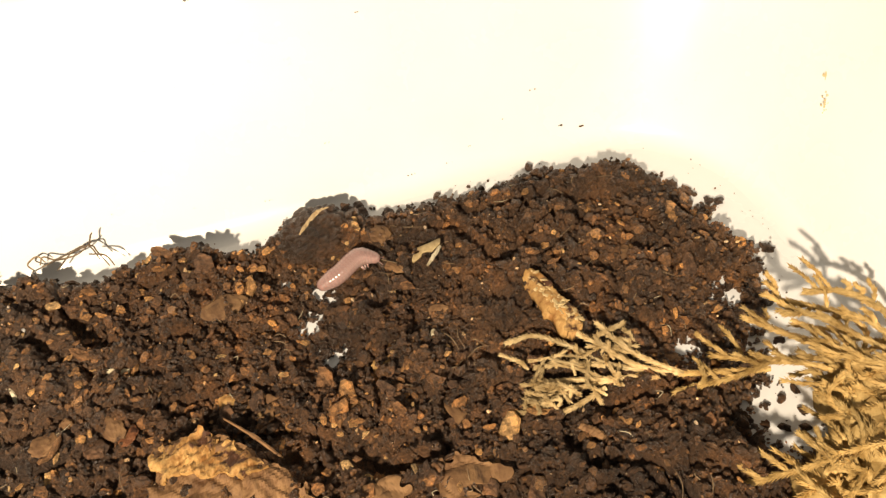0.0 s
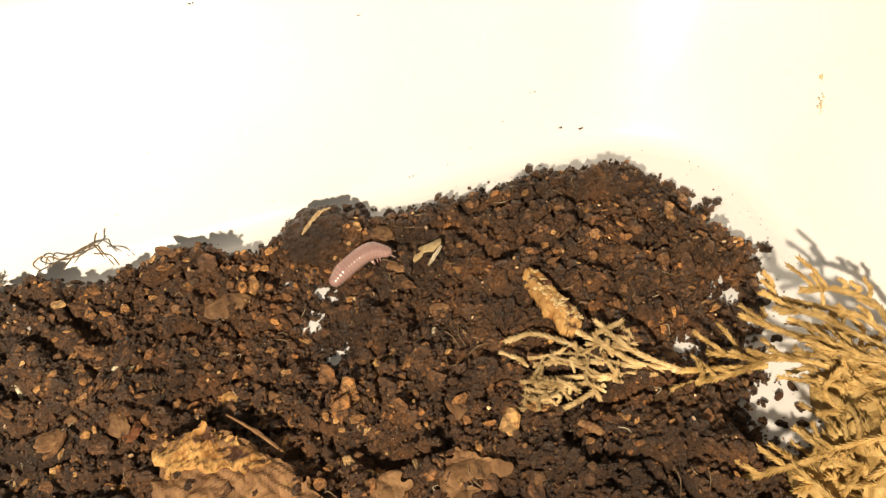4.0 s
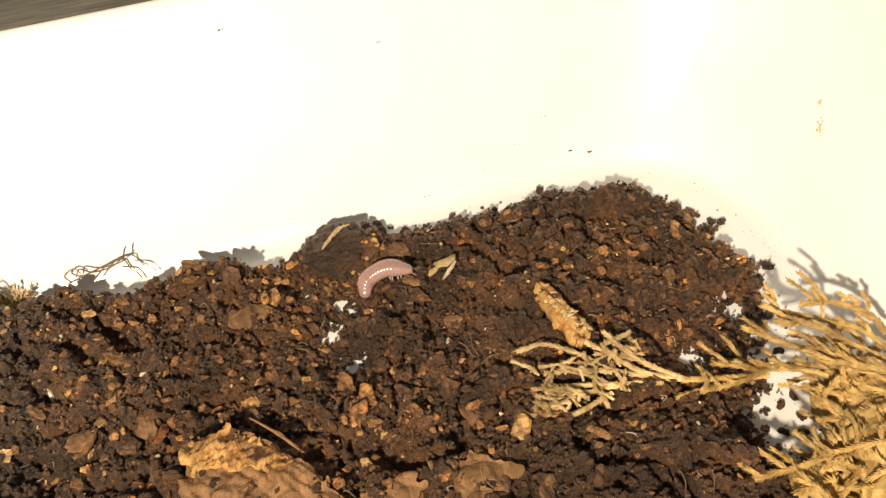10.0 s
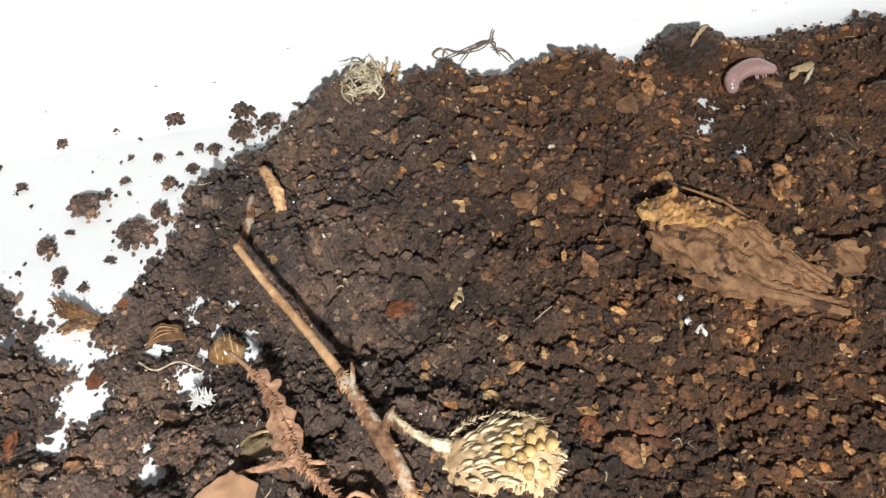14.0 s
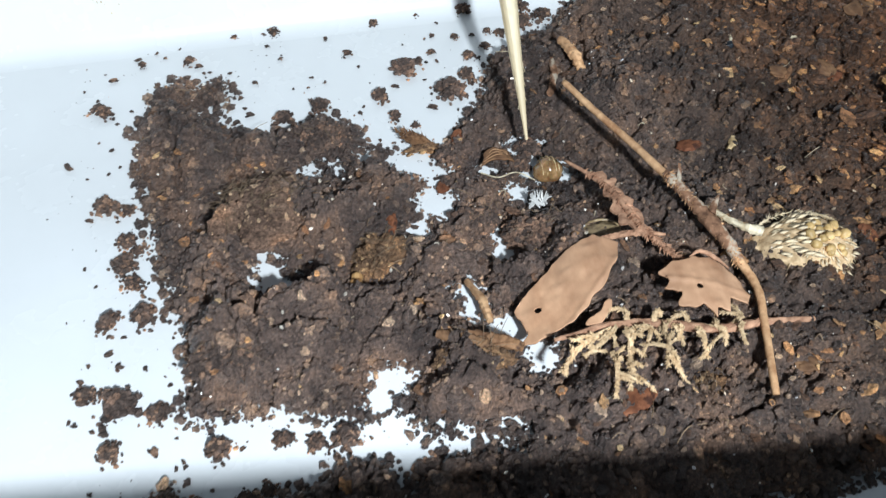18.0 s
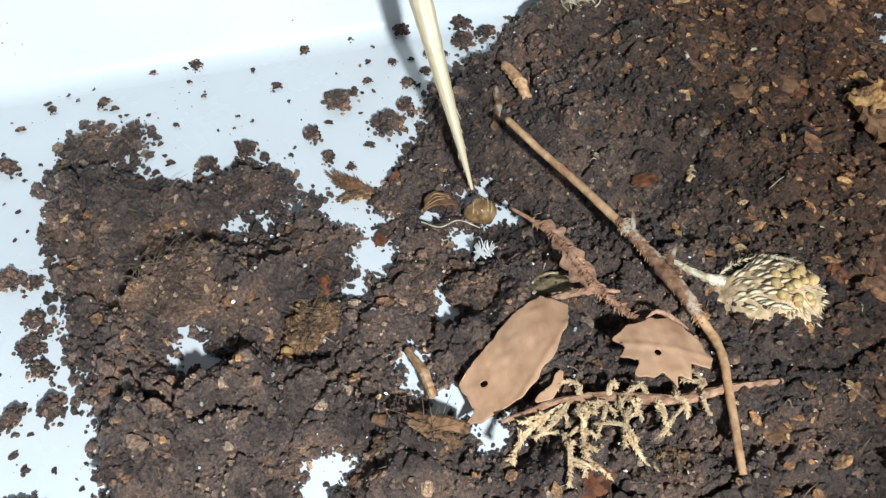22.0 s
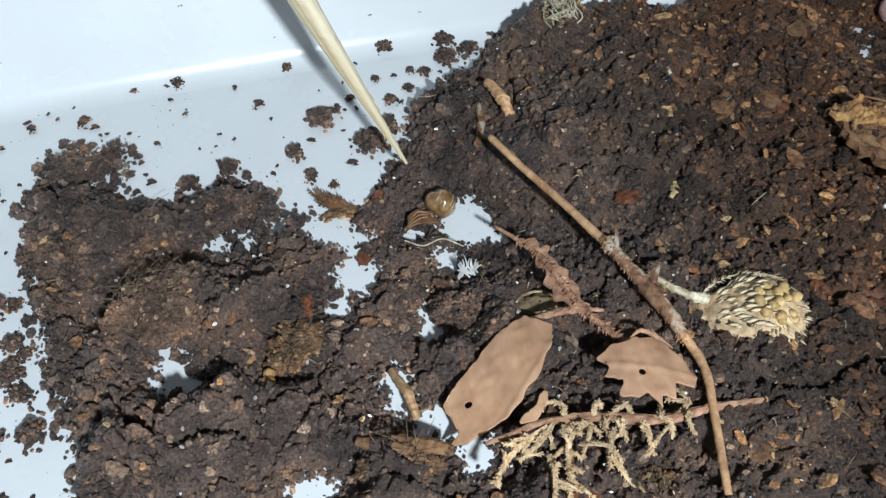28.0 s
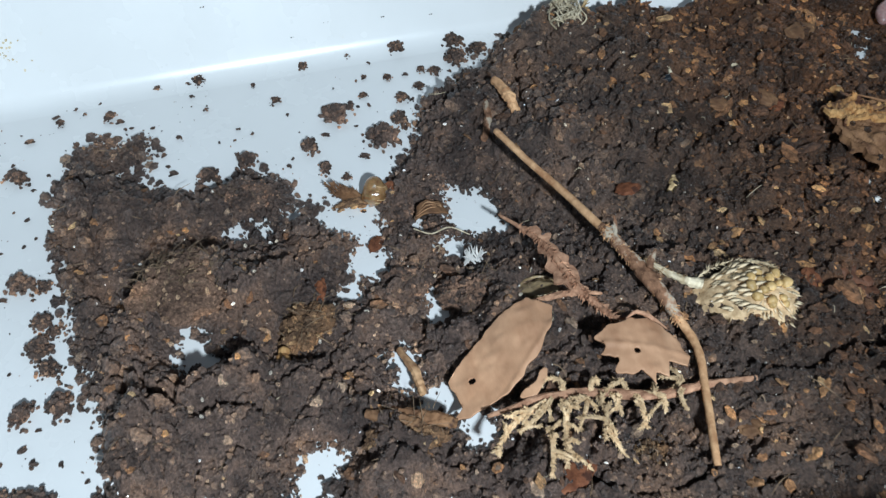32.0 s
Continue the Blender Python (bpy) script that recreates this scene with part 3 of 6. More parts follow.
def tube(pts, radii, n=None, sides=7, rough=0.0, seed=0):
    """A closed tube along a smooth line; radii are spread along it."""
    n = n or max(6, 4 * len(pts))
    rng = np.random.RandomState(seed)
    c = spline(pts, n)
    r = np.interp(np.linspace(0, 1, n), np.linspace(0, 1, len(radii)), radii)
    t = np.gradient(c, axis=0)
    t /= np.linalg.norm(t, axis=1)[:, None] + 1e-9
    side = np.cross(t, np.array([0.31, 0.17, 0.93]))
    side /= np.linalg.norm(side, axis=1)[:, None] + 1e-9
    up = np.cross(side, t)
    a = np.arange(sides) * 2 * np.pi / sides
    k = r[:, None] * (1 + rough * (rng.rand(n, sides) - 0.5) * 2)
    v = c[:, None] + k[:, :, None] * (np.cos(a)[None, :, None] * side[:, None] + np.sin(a)[None, :, None] * up[:, None])
    v = np.vstack([v.reshape(-1, 3), c[:1], c[-1:]])
    f = []
    for i in range(n - 1):
        for j in range(sides):
            p, q = i * sides + j, i * sides + (j + 1) % sides
            f += [(p, q, q + sides), (p, q + sides, p + sides)]
    e = n * sides
    for j in range(sides):
        f += [(e, (j + 1) % sides, j), (e + 1, (n - 1) * sides + j, (n - 1) * sides + (j + 1) % sides)]
    return v, np.array(f)


def lump(size, seed=0, rough=0.25, ball=BALL3, waves=9):
    """A ball pushed in and out by waves of several sizes, then stretched."""
    rng = np.random.RandomState(seed)
    v, f = ball
    d = np.zeros(len(v))
    for k in range(waves):
        w = rng.normal(size=3) * (1.2 + 1.1 * k)
        d += np.sin(v @ w + rng.rand() * 6.3) * rough / (1 + 0.55 * k)
    d += rough * 0.35 * (rng.rand(len(v)) - 0.5)
    return v * (1 + d)[:, None] * np.asarray(size), f


def join(*pairs):
    vs, fs, n = [], [], 0
    for v, f in pairs:
        vs.append(np.asarray(v))
        fs.append(np.asarray(f) + n)
        n += len(v)
    return np.vstack(vs), np.vstack(fs)


def moved(pair, x=0, y=0, z=0, rx=0, ry=0, rz=0, s=1.0):
    m = np.array(pose(0, 0, 0, rx, ry, rz).to_3x3())
    return pair[0] * s @ m.T + np.array([x, y, z]), pair[1]


def sheet(ring, height, step=0.3, thick=0.22, holes=(), ragged=0.25, seed=0):
    """A thin curved sheet within a ring of corners; height: its middle height over x and y."""
    xs, ys = [p[0] for p in ring], [p[1] for p in ring]
    X, Y = np.meshgrid(np.arange(min(xs) - 3 * step, max(xs) + 4 * step, step), np.arange(min(ys) - 3 * step, max(ys) + 4 * step, step), indexing="ij")
    e = inside(X, Y, ring) + ragged * 2 * (vnoise(X, Y, 0.8, 50 + seed) - 0.5)
    for hx, hy, r in holes:
        e = np.minimum(e, np.hypot(X - hx, Y - hy) - r)
    ex, ey = np.gradient(e, step)
    pull = np.where(e < 0, -e / np.maximum(ex ** 2 + ey ** 2, 0.3), 0)
    keep = (e > 0) | (pull < 1.5 * step)
    some = e > 0
    X, Y = X + np.clip(pull, 0, 1.5 * step) * ex, Y + np.clip(pull, 0, 1.5 * step) * ey
    Z = height(X, Y) + 0.25 * (vnoise(X, Y, 1.7, 60 + seed) - 0.5) + 0.12 * (vnoise(X, Y, 0.6, 160 + seed) - 0.5)
    idx = np.arange(X.size).reshape(X.shape)
    q = keep[:-1, :-1] & keep[1:, :-1] & keep[1:, 1:] & keep[:-1, 1:] & (some[:-1, :-1] | some[1:, :-1] | some[1:, 1:] | some[:-1, 1:])
    f = np.stack([idx[:-1, :-1][q], idx[1:, :-1][q], idx[1:, 1:][q], idx[:-1, 1:][q]], 1)
    used, inv = np.unique(f, return_inverse=True)
    f = inv.reshape(-1, 4)
    top = np.stack([X.ravel(), Y.ravel(), Z.ravel() + thick / 2], 1)[used]
    low = top - np.array([0, 0, thick])
    n = len(top)
    seen = {}
    for a, b, c, d in f:
        for p, r in ((a, b), (b, c), (c, d), (d, a)):
            seen[(p, r)] = 1
    rim = [(p, r) for (p, r) in seen if (r, p) not in seen]
    sides = np.array([(r, p, p + n, r + n) for p, r in rim])
    return np.vstack([top, low]), np.vstack([f, f[:, ::-1] + n, sides])


OCTA_F = np.array([(0, 2, 4), (2, 1, 4), (1, 3, 4), (3, 0, 4), (2, 0, 5), (1, 2, 5), (3, 1, 5), (0, 3, 5)])


def leaflets(pts, n, length, width, spread=0.7, seed=0, thick=0.35, start=0.0):
    """Small pointed leaves set all round a smooth line, leaning towards its end."""
    rng = np.random.RandomState(seed)
    c = spline(pts, 160)
    t = np.gradient(c, axis=0)
    t /= np.linalg.norm(t, axis=1)[:, None]
    i = (start * 159 + (1 - start) * rng.rand(n) * 159).astype(int)
    c, t = c[i], t[i]
    out = np.cross(t, rng.normal(size=(n, 3)))
    out /= np.linalg.norm(out, axis=1)[:, None]
    a = t + spread * out * rng.uniform(0.5, 1.4, (n, 1))
    a /= np.linalg.norm(a, axis=1)[:, None]
    b = np.cross(a, out)
    b /= np.linalg.norm(b, axis=1)[:, None]
    k = np.cross(a, b)
    L, w = (length * rng.uniform(0.6, 1.3, (n, 1)))[:, None], (width * rng.uniform(0.6, 1.3, (n, 1)))[:, None]
    m = c[:, None] + a[:, None] * L * 0.4
    v = np.concatenate([c[:, None], c[:, None] + a[:, None] * L, m + b[:, None] * w, m - b[:, None] * w, m + k[:, None] * w * thick, m - k[:, None] * w * thick], 1)
    f = OCTA_F[None] + (np.arange(n) * 6)[:, None, None]
    return v.reshape(-1, 3), f.reshape(-1, 3)


def hgt(x, y):
    return float(ground(np.array([x]), np.array([y]))[0])


# ---- clods and crumbs lying on the bare floor ----
def knobbly(size, seed, knobs=60, wide=(0.22, 0.5), ball=BALL5, ragged=0.25):
    """A body built of many round knobs with gaps between them, in one skin."""
    rng = np.random.RandomState(seed)
    v, f = ball
    d = rng.normal(size=(knobs, 3))
    d /= np.linalg.norm(d, axis=1)[:, None]
    w = rng.uniform(*wide, knobs)
    ang = np.arccos(np.clip(v @ d.T, -1, 1))
    out = (w * np.sqrt(np.clip(1 - (ang / w) ** 2, 0, 1)) * rng.uniform(0.5, 1.2, knobs)).max(1)
    a = np.arctan2(v[:, 1], v[:, 0])
    reach = 0.62 + ragged * np.sin(2 * a + rng.rand() * 6) * 0.8 + ragged * 0.7 * np.sin(3 * a + rng.rand() * 6) + ragged * 0.5 * np.sin(7 * a + rng.rand() * 6)
    flat = np.abs(v[:, 2])
    return v * ((reach * (1 - flat) + 0.66 * flat + out)[:, None]) * np.asarray(size), f


def clod_mesh(seed, flat=0.5, mat=None):
    """A ragged clod about one millimetre in radius, of many crumbs stuck together."""
    rng = np.random.RandomState(seed)
    spots = [np.zeros(2)]
    for k in range(110):
        a = rng.rand() * 6.283
        spots.append(spots[int(len(spots) * rng.rand() ** 1.6)] + np.array([math.cos(a), math.sin(a)]) * rng.uniform(0.1, 0.3))
    p = np.array(spots)
    p -= p.mean(0)
    p *= 0.95 / np.percentile(np.hypot(p[:, 0], p[:, 1]), 92)
    d = np.clip(np.hypot(p[:, 0], p[:, 1]), 0, 1)
    z = 0.1 + flat * 1.3 * np.sqrt(1 - d ** 2) * rng.rand(len(p)) ** 0.6
    v, f = granules(np.column_stack([p, z]), rng.uniform(0.1, 0.3, len(p)) * (1.15 - 0.45 * d), (0.85, 0.7), 0.32, seed=seed + 7, ball=BALL2)
    v[:, 2] = np.maximum(v[:, 2], 0)
    return mesh_of("soil_clod", v, f, mat or CLOD)


CLODS = [clod_mesh(200 + k, 0.45 + 0.06 * k) for k in range(6)]
CRUMB_SHAPES = []
for k in range(5):
    v, f = granules(np.array([(0, 0, 0), (0.5, 0.3, -0.1), (-0.4, 0.35, -0.15)]), np.array([0.75, 0.5, 0.42]), seed=230 + k, ball=BALL2, jitter=0.3)
    v[:, 2] -= v[:, 2].min()
    CRUMB_SHAPES.append(mesh_of("soil_crumb", v, f, CLOD))


def clod_at(x, y, r, k, label, group="", z=0.0, name="soil_clod", meshes=CLODS):
    ob = new(name, meshes[k % len(meshes)])
    ob.matrix_basis = pose(x * MM, y * MM, z * MM, 0, 0, 77.0 * k)
    ob.scale = (r, r, r * (0.8 + 0.1 * (k % 4)))
    return tagged(ob, label, "soil clod", group)


FLOOR_CLODS = [(-21.7, -12.6, 2.3), (-16.6, -18.3, 2.2), (-34.2, -18.4, 1.5), (-38.9, -19.9, 1.3), (-61.8, -14, 1.5), (-60.6, -31.7, 1.6), (-58.2, -32.4, 1.0), (-58.6, -40.9, 1.6), (-57.6, -43.7, 1.3), (-58.3, -37.3, 1.2), (-60, -48.6, 1.4), (-56.4, -48.6, 1.5),
               (-58.8, -58.8, 2.3), (-55.1, -60.4, 1.3), (-59.5, -63.8, 1.3), (-49.7, -65.5, 1.3), (-61.9, -56.9, 1.2), (-43.6, -65.7, 1.0), (-40.6, -66.7, 1.2), (-37.7, -66.6, 1.5), (-57.1, -38.9, 0.9), (-52.9, -47.8, 1.0), (-24.9, -22.1, 1.0), (-26.1, -17.9, 1.2)]
for k, (x, y, r) in enumerate(FLOOR_CLODS):
    clod_at(x, y, r, k, "dark crumbly soil clod lying on white plastic", "clods on the bare floor")
FLAT_CLODS = [clod_mesh(210 + k, 0.3) for k in range(6)]
rng = np.random.RandomState(55)
for k in range(18):
    x = rng.uniform(-60, -26)
    y = -72.6 - 0.05 * (x + 45) + rng.normal() * 1.6
    s = 0.5 + 1.5 * rng.rand() ** 1.5
    ob = clod_at(x, y, s, k, "flat dark soil clod in the shade of the tub rim", "clods along the front", 0.0, "soil_clod", FLAT_CLODS)
    ob.scale = (s, s, s * 0.55)
SIDE_CLODS = [(-10.7, -0.6, 1.3), (-18, -0.6, 0.8), (-2.4, -1.4, 1.5), (-24.3, -1.2, 0.9), (-38.6, -0.6, 1.1), (-40, -0.9, 0.7), (-44.1, -0.7, 0.8), (-50.5, -5.3, 0.9), (-56.8, -4.8, 0.6), (-29, -7.4, 0.8), (-6.7, -6.8, 0.9), (-8.4, -6.1, 0.7), (-13.4, -6.6, 0.6), (-19.7, -21.1, 0.6),
              (-17.4, -9.5, 0.6), (-12.4, -11.4, 1.1), (-3, -5, 1.6), (0.6, -3.8, 1.5), (-9.6, -9.6, 0.8), (-31.5, -3.4, 0.4), (-13.8, -15.8, 1.2), (-22.6, -24.2, 0.7)]
for k, (x, y, r) in enumerate(SIDE_CLODS):
    clod_at(x, y, r, k + 3, "small dark soil clod near the tub wall", "clods by the wall")
rng = np.random.RandomState(77)
count = 0
while count < 120:
    x, y = rng.uniform(-66, 4), rng.uniform(-78, 0)
    e = float(edge(np.array([x]), np.array([y]))[0])
    if -13 < e < -1.2 and rng.rand() < 0.25 + 0.75 * math.exp(e / 4):
        ob = new("soil_crumb", CRUMB_SHAPES[count % 5])
        ob.matrix_basis = pose(x * MM, y * MM, 0, 0, 0, 61 * count)
        s = 0.28 + 0.5 * rng.rand() ** 2
        ob.scale = (s, s * 0.8, s * 0.7)
        tagged(ob, "small dark crumb of soil on white plastic", "soil crumb", "crumbs on the bare floor")
        count += 1
# crumbs in the bare patch by the moss
for k, (x, y) in enumerate([(95.7, -45.4), (97.7, -45.2), (99.0, -47.1), (96.3, -48.1), (98.1, -48.8), (94.6, -47.2), (99.5, -44.6), (101.1, -32.6), (98.6, -30.9), (100.1, -30.2), (91.9, -37.3), (101.4, -38.6), (99.5, -36.6)]):
    ob = new("soil_crumb", CRUMB_SHAPES[k % 5])
    ob.matrix_basis = pose(x * MM, y * MM, 0, 0, 0, 47 * k)
    ob.scale = (0.8, 0.65, 0.6)
    tagged(ob, "rounded brown crumb on bare white plastic", "soil crumb", "crumbs by the moss")
# specks too small to count
r = np.random.RandomState(78)
x, y = r.uniform(-68, 110, 5200), r.uniform(-82, 0.2, 5200)
e = edge(x, y)
keep = (e < -0.3) & (e > -14) & (r.rand(5200) < np.exp(e / 5))
c = np.stack([x[keep], y[keep], np.full(keep.sum(), 0.06)], 1)
v, f = granules(c, 0.06 + 0.16 * r.rand(len(c)) ** 3, seed=79)
tagged(new("soil_specks", mesh_of("soil_specks", v, f, CLOD)), "dark specks of soil dust on the tub floor", "soil", "", "stuff")


# ---- twig with its scaly knee ----
def build_twig():
    t = thing("twig", 3.5, -53.6, 6, "slender tan twig with a scaly knotted middle", "twig")
    o = np.array([3.5, -53.6, 6.0])
    tip = [(-5.9, -30.6, 9.5), (-3.6, -36.0, 8.9), (-1.2, -41.2, 8.4), (0.6, -45.4, 7.9), (1.2, -47.4, 8.0)]
    knee = [(0.9, -46.2, 8.0), (1.3, -47.8, 8.1), (2.2, -50.6, 7.8), (2.9, -52.8, 7.6), (3.8, -56.2, 7.2), (4.3, -58.8, 6.6)]
    low = [(4.2, -58.0, 6.7), (4.5, -62.2, 6.6), (3.3, -66.4, 6.4), (1.3, -72.4, 6.2), (1.0, -73.6, 6.0)]
    part("stem", mesh_of("stem", *tube(np.array(tip) - o, [0.38, 0.42, 0.46, 0.52], 60, 9, 0.06, 1), TWIG, True), t)
    part("knee", mesh_of("knee", *tube(np.array(knee) - o, [0.46, 0.6, 0.68, 0.82, 0.72, 0.5], 34, 10, 0.2, 2), SCALY, True), t, "scaly pinkish-brown knee of the twig")
    part("lower_stem", mesh_of("lower_stem", *tube(np.array(low) - o, [0.5, 0.44, 0.4, 0.37, 0.34], 60, 9, 0.08, 3), TWIG, True), t)
    part("scale_fuzz", mesh_of("scale_fuzz", *leaflets(np.array(knee) - o, 620, 0.95, 0.22, 1.2, 4, 0.6), TWIG), t)["kind"] = "stuff"
    part("side_spur", mesh_of("side_spur", *tube(np.array([(1.4, -48.4, 8.2), (1.9, -47.4, 8.8), (2.0, -46.5, 9.6)]) - o, [0.35, 0.25, 0.1], 10, 6, 0.2, 5), SCALY), t)
    part("side_spur", mesh_of("side_spur", *tube(np.array([(3.3, -53.0, 8.2), (4.0, -52.0, 8.8), (4.6, -51.4, 9.0)]) - o, [0.4, 0.3, 0.15], 10, 6, 0.2, 6), SCALY), t)


build_twig()


def build_leaves():
    a = thing("dead_leaf", -13, -59, 5, "flat pinkish-brown dead leaf fragment with a small hole", "leaf", "leaf fragments")
    ring = [(3.3, 6.5), (4.5, 5.4), (5.4, 4.5), (4.6, 2.5), (2.8, 0.4), (0.2, -1.4), (-1.4, -2.4), (-5.1, -2.8), (-6.7, -2.3), (-5.5, -1.4), (-5.8, 0.5), (-5.9, 1.8), (-4.9, 2.8), (-2.1, 4.3), (0.3, 5.7)]
    mid = lambda x, y: 0.16 * np.exp(-((x * 0.62 - y * 0.78 - 0.9) / 0.28) ** 2) + 0.012 * np.sin((x * 0.78 + y * 0.62) * 4.2 + 2.2 * np.abs(x * 0.62 - y * 0.78 - 0.9))
    part("blade", mesh_of("blade", *sheet(ring, lambda x, y: 0.6 + 0.42 * x - 0.012 * (x - 1) ** 2 + 0.9 * np.exp(-((x - 1.6) ** 2 + (y - 3.6) ** 2) / 8) + mid(x, y), 0.2, 0.22, [(-3.9, 0.6, 0.36)], 0.13, 1), LEAF, True), a)
    part("torn_tab", mesh_of("torn_tab", *sheet([(-0.4, -3.4), (1.6, -2.0), (2.6, -1.4), (2.2, -2.4), (1.0, -3.6)], lambda x, y: 1.0 + 0.05 * x, 0.2, 0.2, (), 0.3, 2), LEAF, True), a)
    b = thing("dead_leaf", -1.6, -61.5, 6, "small torn pinkish-brown dead leaf with a round hole", "leaf", "leaf fragments")
    ring = [(-3.6, 2.3), (-1.6, 3.1), (0.6, 3.2), (2.1, 3.0), (2.7, 3.9), (3.3, 2.6), (4.4, 0.4), (5.0, -1.3), (4.2, -2.4), (2.6, -1.9), (1.8, -3.4), (0.9, -2.8), (0.2, -3.8), (-0.4, -1.9), (-1.5, -2.2), (-2.7, -1.5), (-2.2, -0.4), (-3.6, 0.6), (-2.6, 1.2)]
    part("blade", mesh_of("blade", *sheet(ring, lambda x, y: 1.9 - 0.05 * x ** 2 + 0.1 * y - 0.04 * x + 0.15 * np.exp(-((y + 0.38 * x - 0.4) / 0.3) ** 2), 0.2, 0.22, [(-0.2, -0.2, 0.33)], 0.2, 4), LEAF, True), b)
    part("upturned_edge", mesh_of("upturned_edge", *tube([(0.2, 3.4, 2.1), (1.4, 3.7, 2.4), (2.6, 2.6, 2.3), (3.6, 1.4, 1.9)], [0.08, 0.24, 0.22, 0.08], 24, 7, 0.2, 5), PINKISH, True), b)
    c = thing("serrated_leaf", -5, -47, 5, "narrow ragged reddish-brown leaf strip on a thin stalk", "leaf")
    stalk = [(-3.4, 6.9, 1.0), (-1.5, 3.6, 1.4), (-0.3, 0.3, 1.9), (0.3, -3.2, 2.2), (0.8, -5.9, 2.3), (2.1, -8.4, 2.1), (4.0, -10.9, 1.6)]
    part("stalk", mesh_of("stalk", *tube(stalk, [0.16, 0.3, 0.42, 0.36, 0.3, 0.12], 50, 8, 0.12, 6), PINKISH, True), c)
    ring = [(-1.4, 3.6), (-0.6, 3.4), (-0.2, 2.2), (0.6, 1.9), (0.4, 0.9), (1.2, 0.2), (0.9, -0.8), (1.8, -1.6), (1.3, -2.6), (2.2, -3.4), (1.8, -4.8), (2.4, -5.9), (1.6, -6.6), (0.2, -6.4), (-0.6, -4.9), (-1.4, -4.2), (-0.7, -3.0), (-1.5, -2.0), (-0.9, -0.9), (-1.6, 0.4), (-1.0, 1.2), (-1.6, 2.2)]
    ring = [(0.3 + 0.75 * (x - 0.3), y) for x, y in ring]
    part("blade", mesh_of("blade", *sheet(ring, lambda x, y: 2.0 - 0.14 * (x - 0.5) ** 2 - 0.04 * y, 0.15, 0.3, (), 0.35, 7), PINKISH), c)
    part("scale_fuzz", mesh_of("scale_fuzz", *leaflets(stalk, 360, 0.85, 0.24, 1.4, 9, 0.5, 0.12), PINKISH), c)["kind"] = "stuff"
    part("rolled_leaf", mesh_of("rolled_leaf", *tube([(-4.6, -5.6, 1.4), (-2.0, -5.9, 1.9), (0.6, -6.2, 2.1), (3.0, -6.9, 2.0)], [0.15, 0.34, 0.38, 0.15], 30, 8, 0.25, 8), PINKISH), c)


build_leaves()


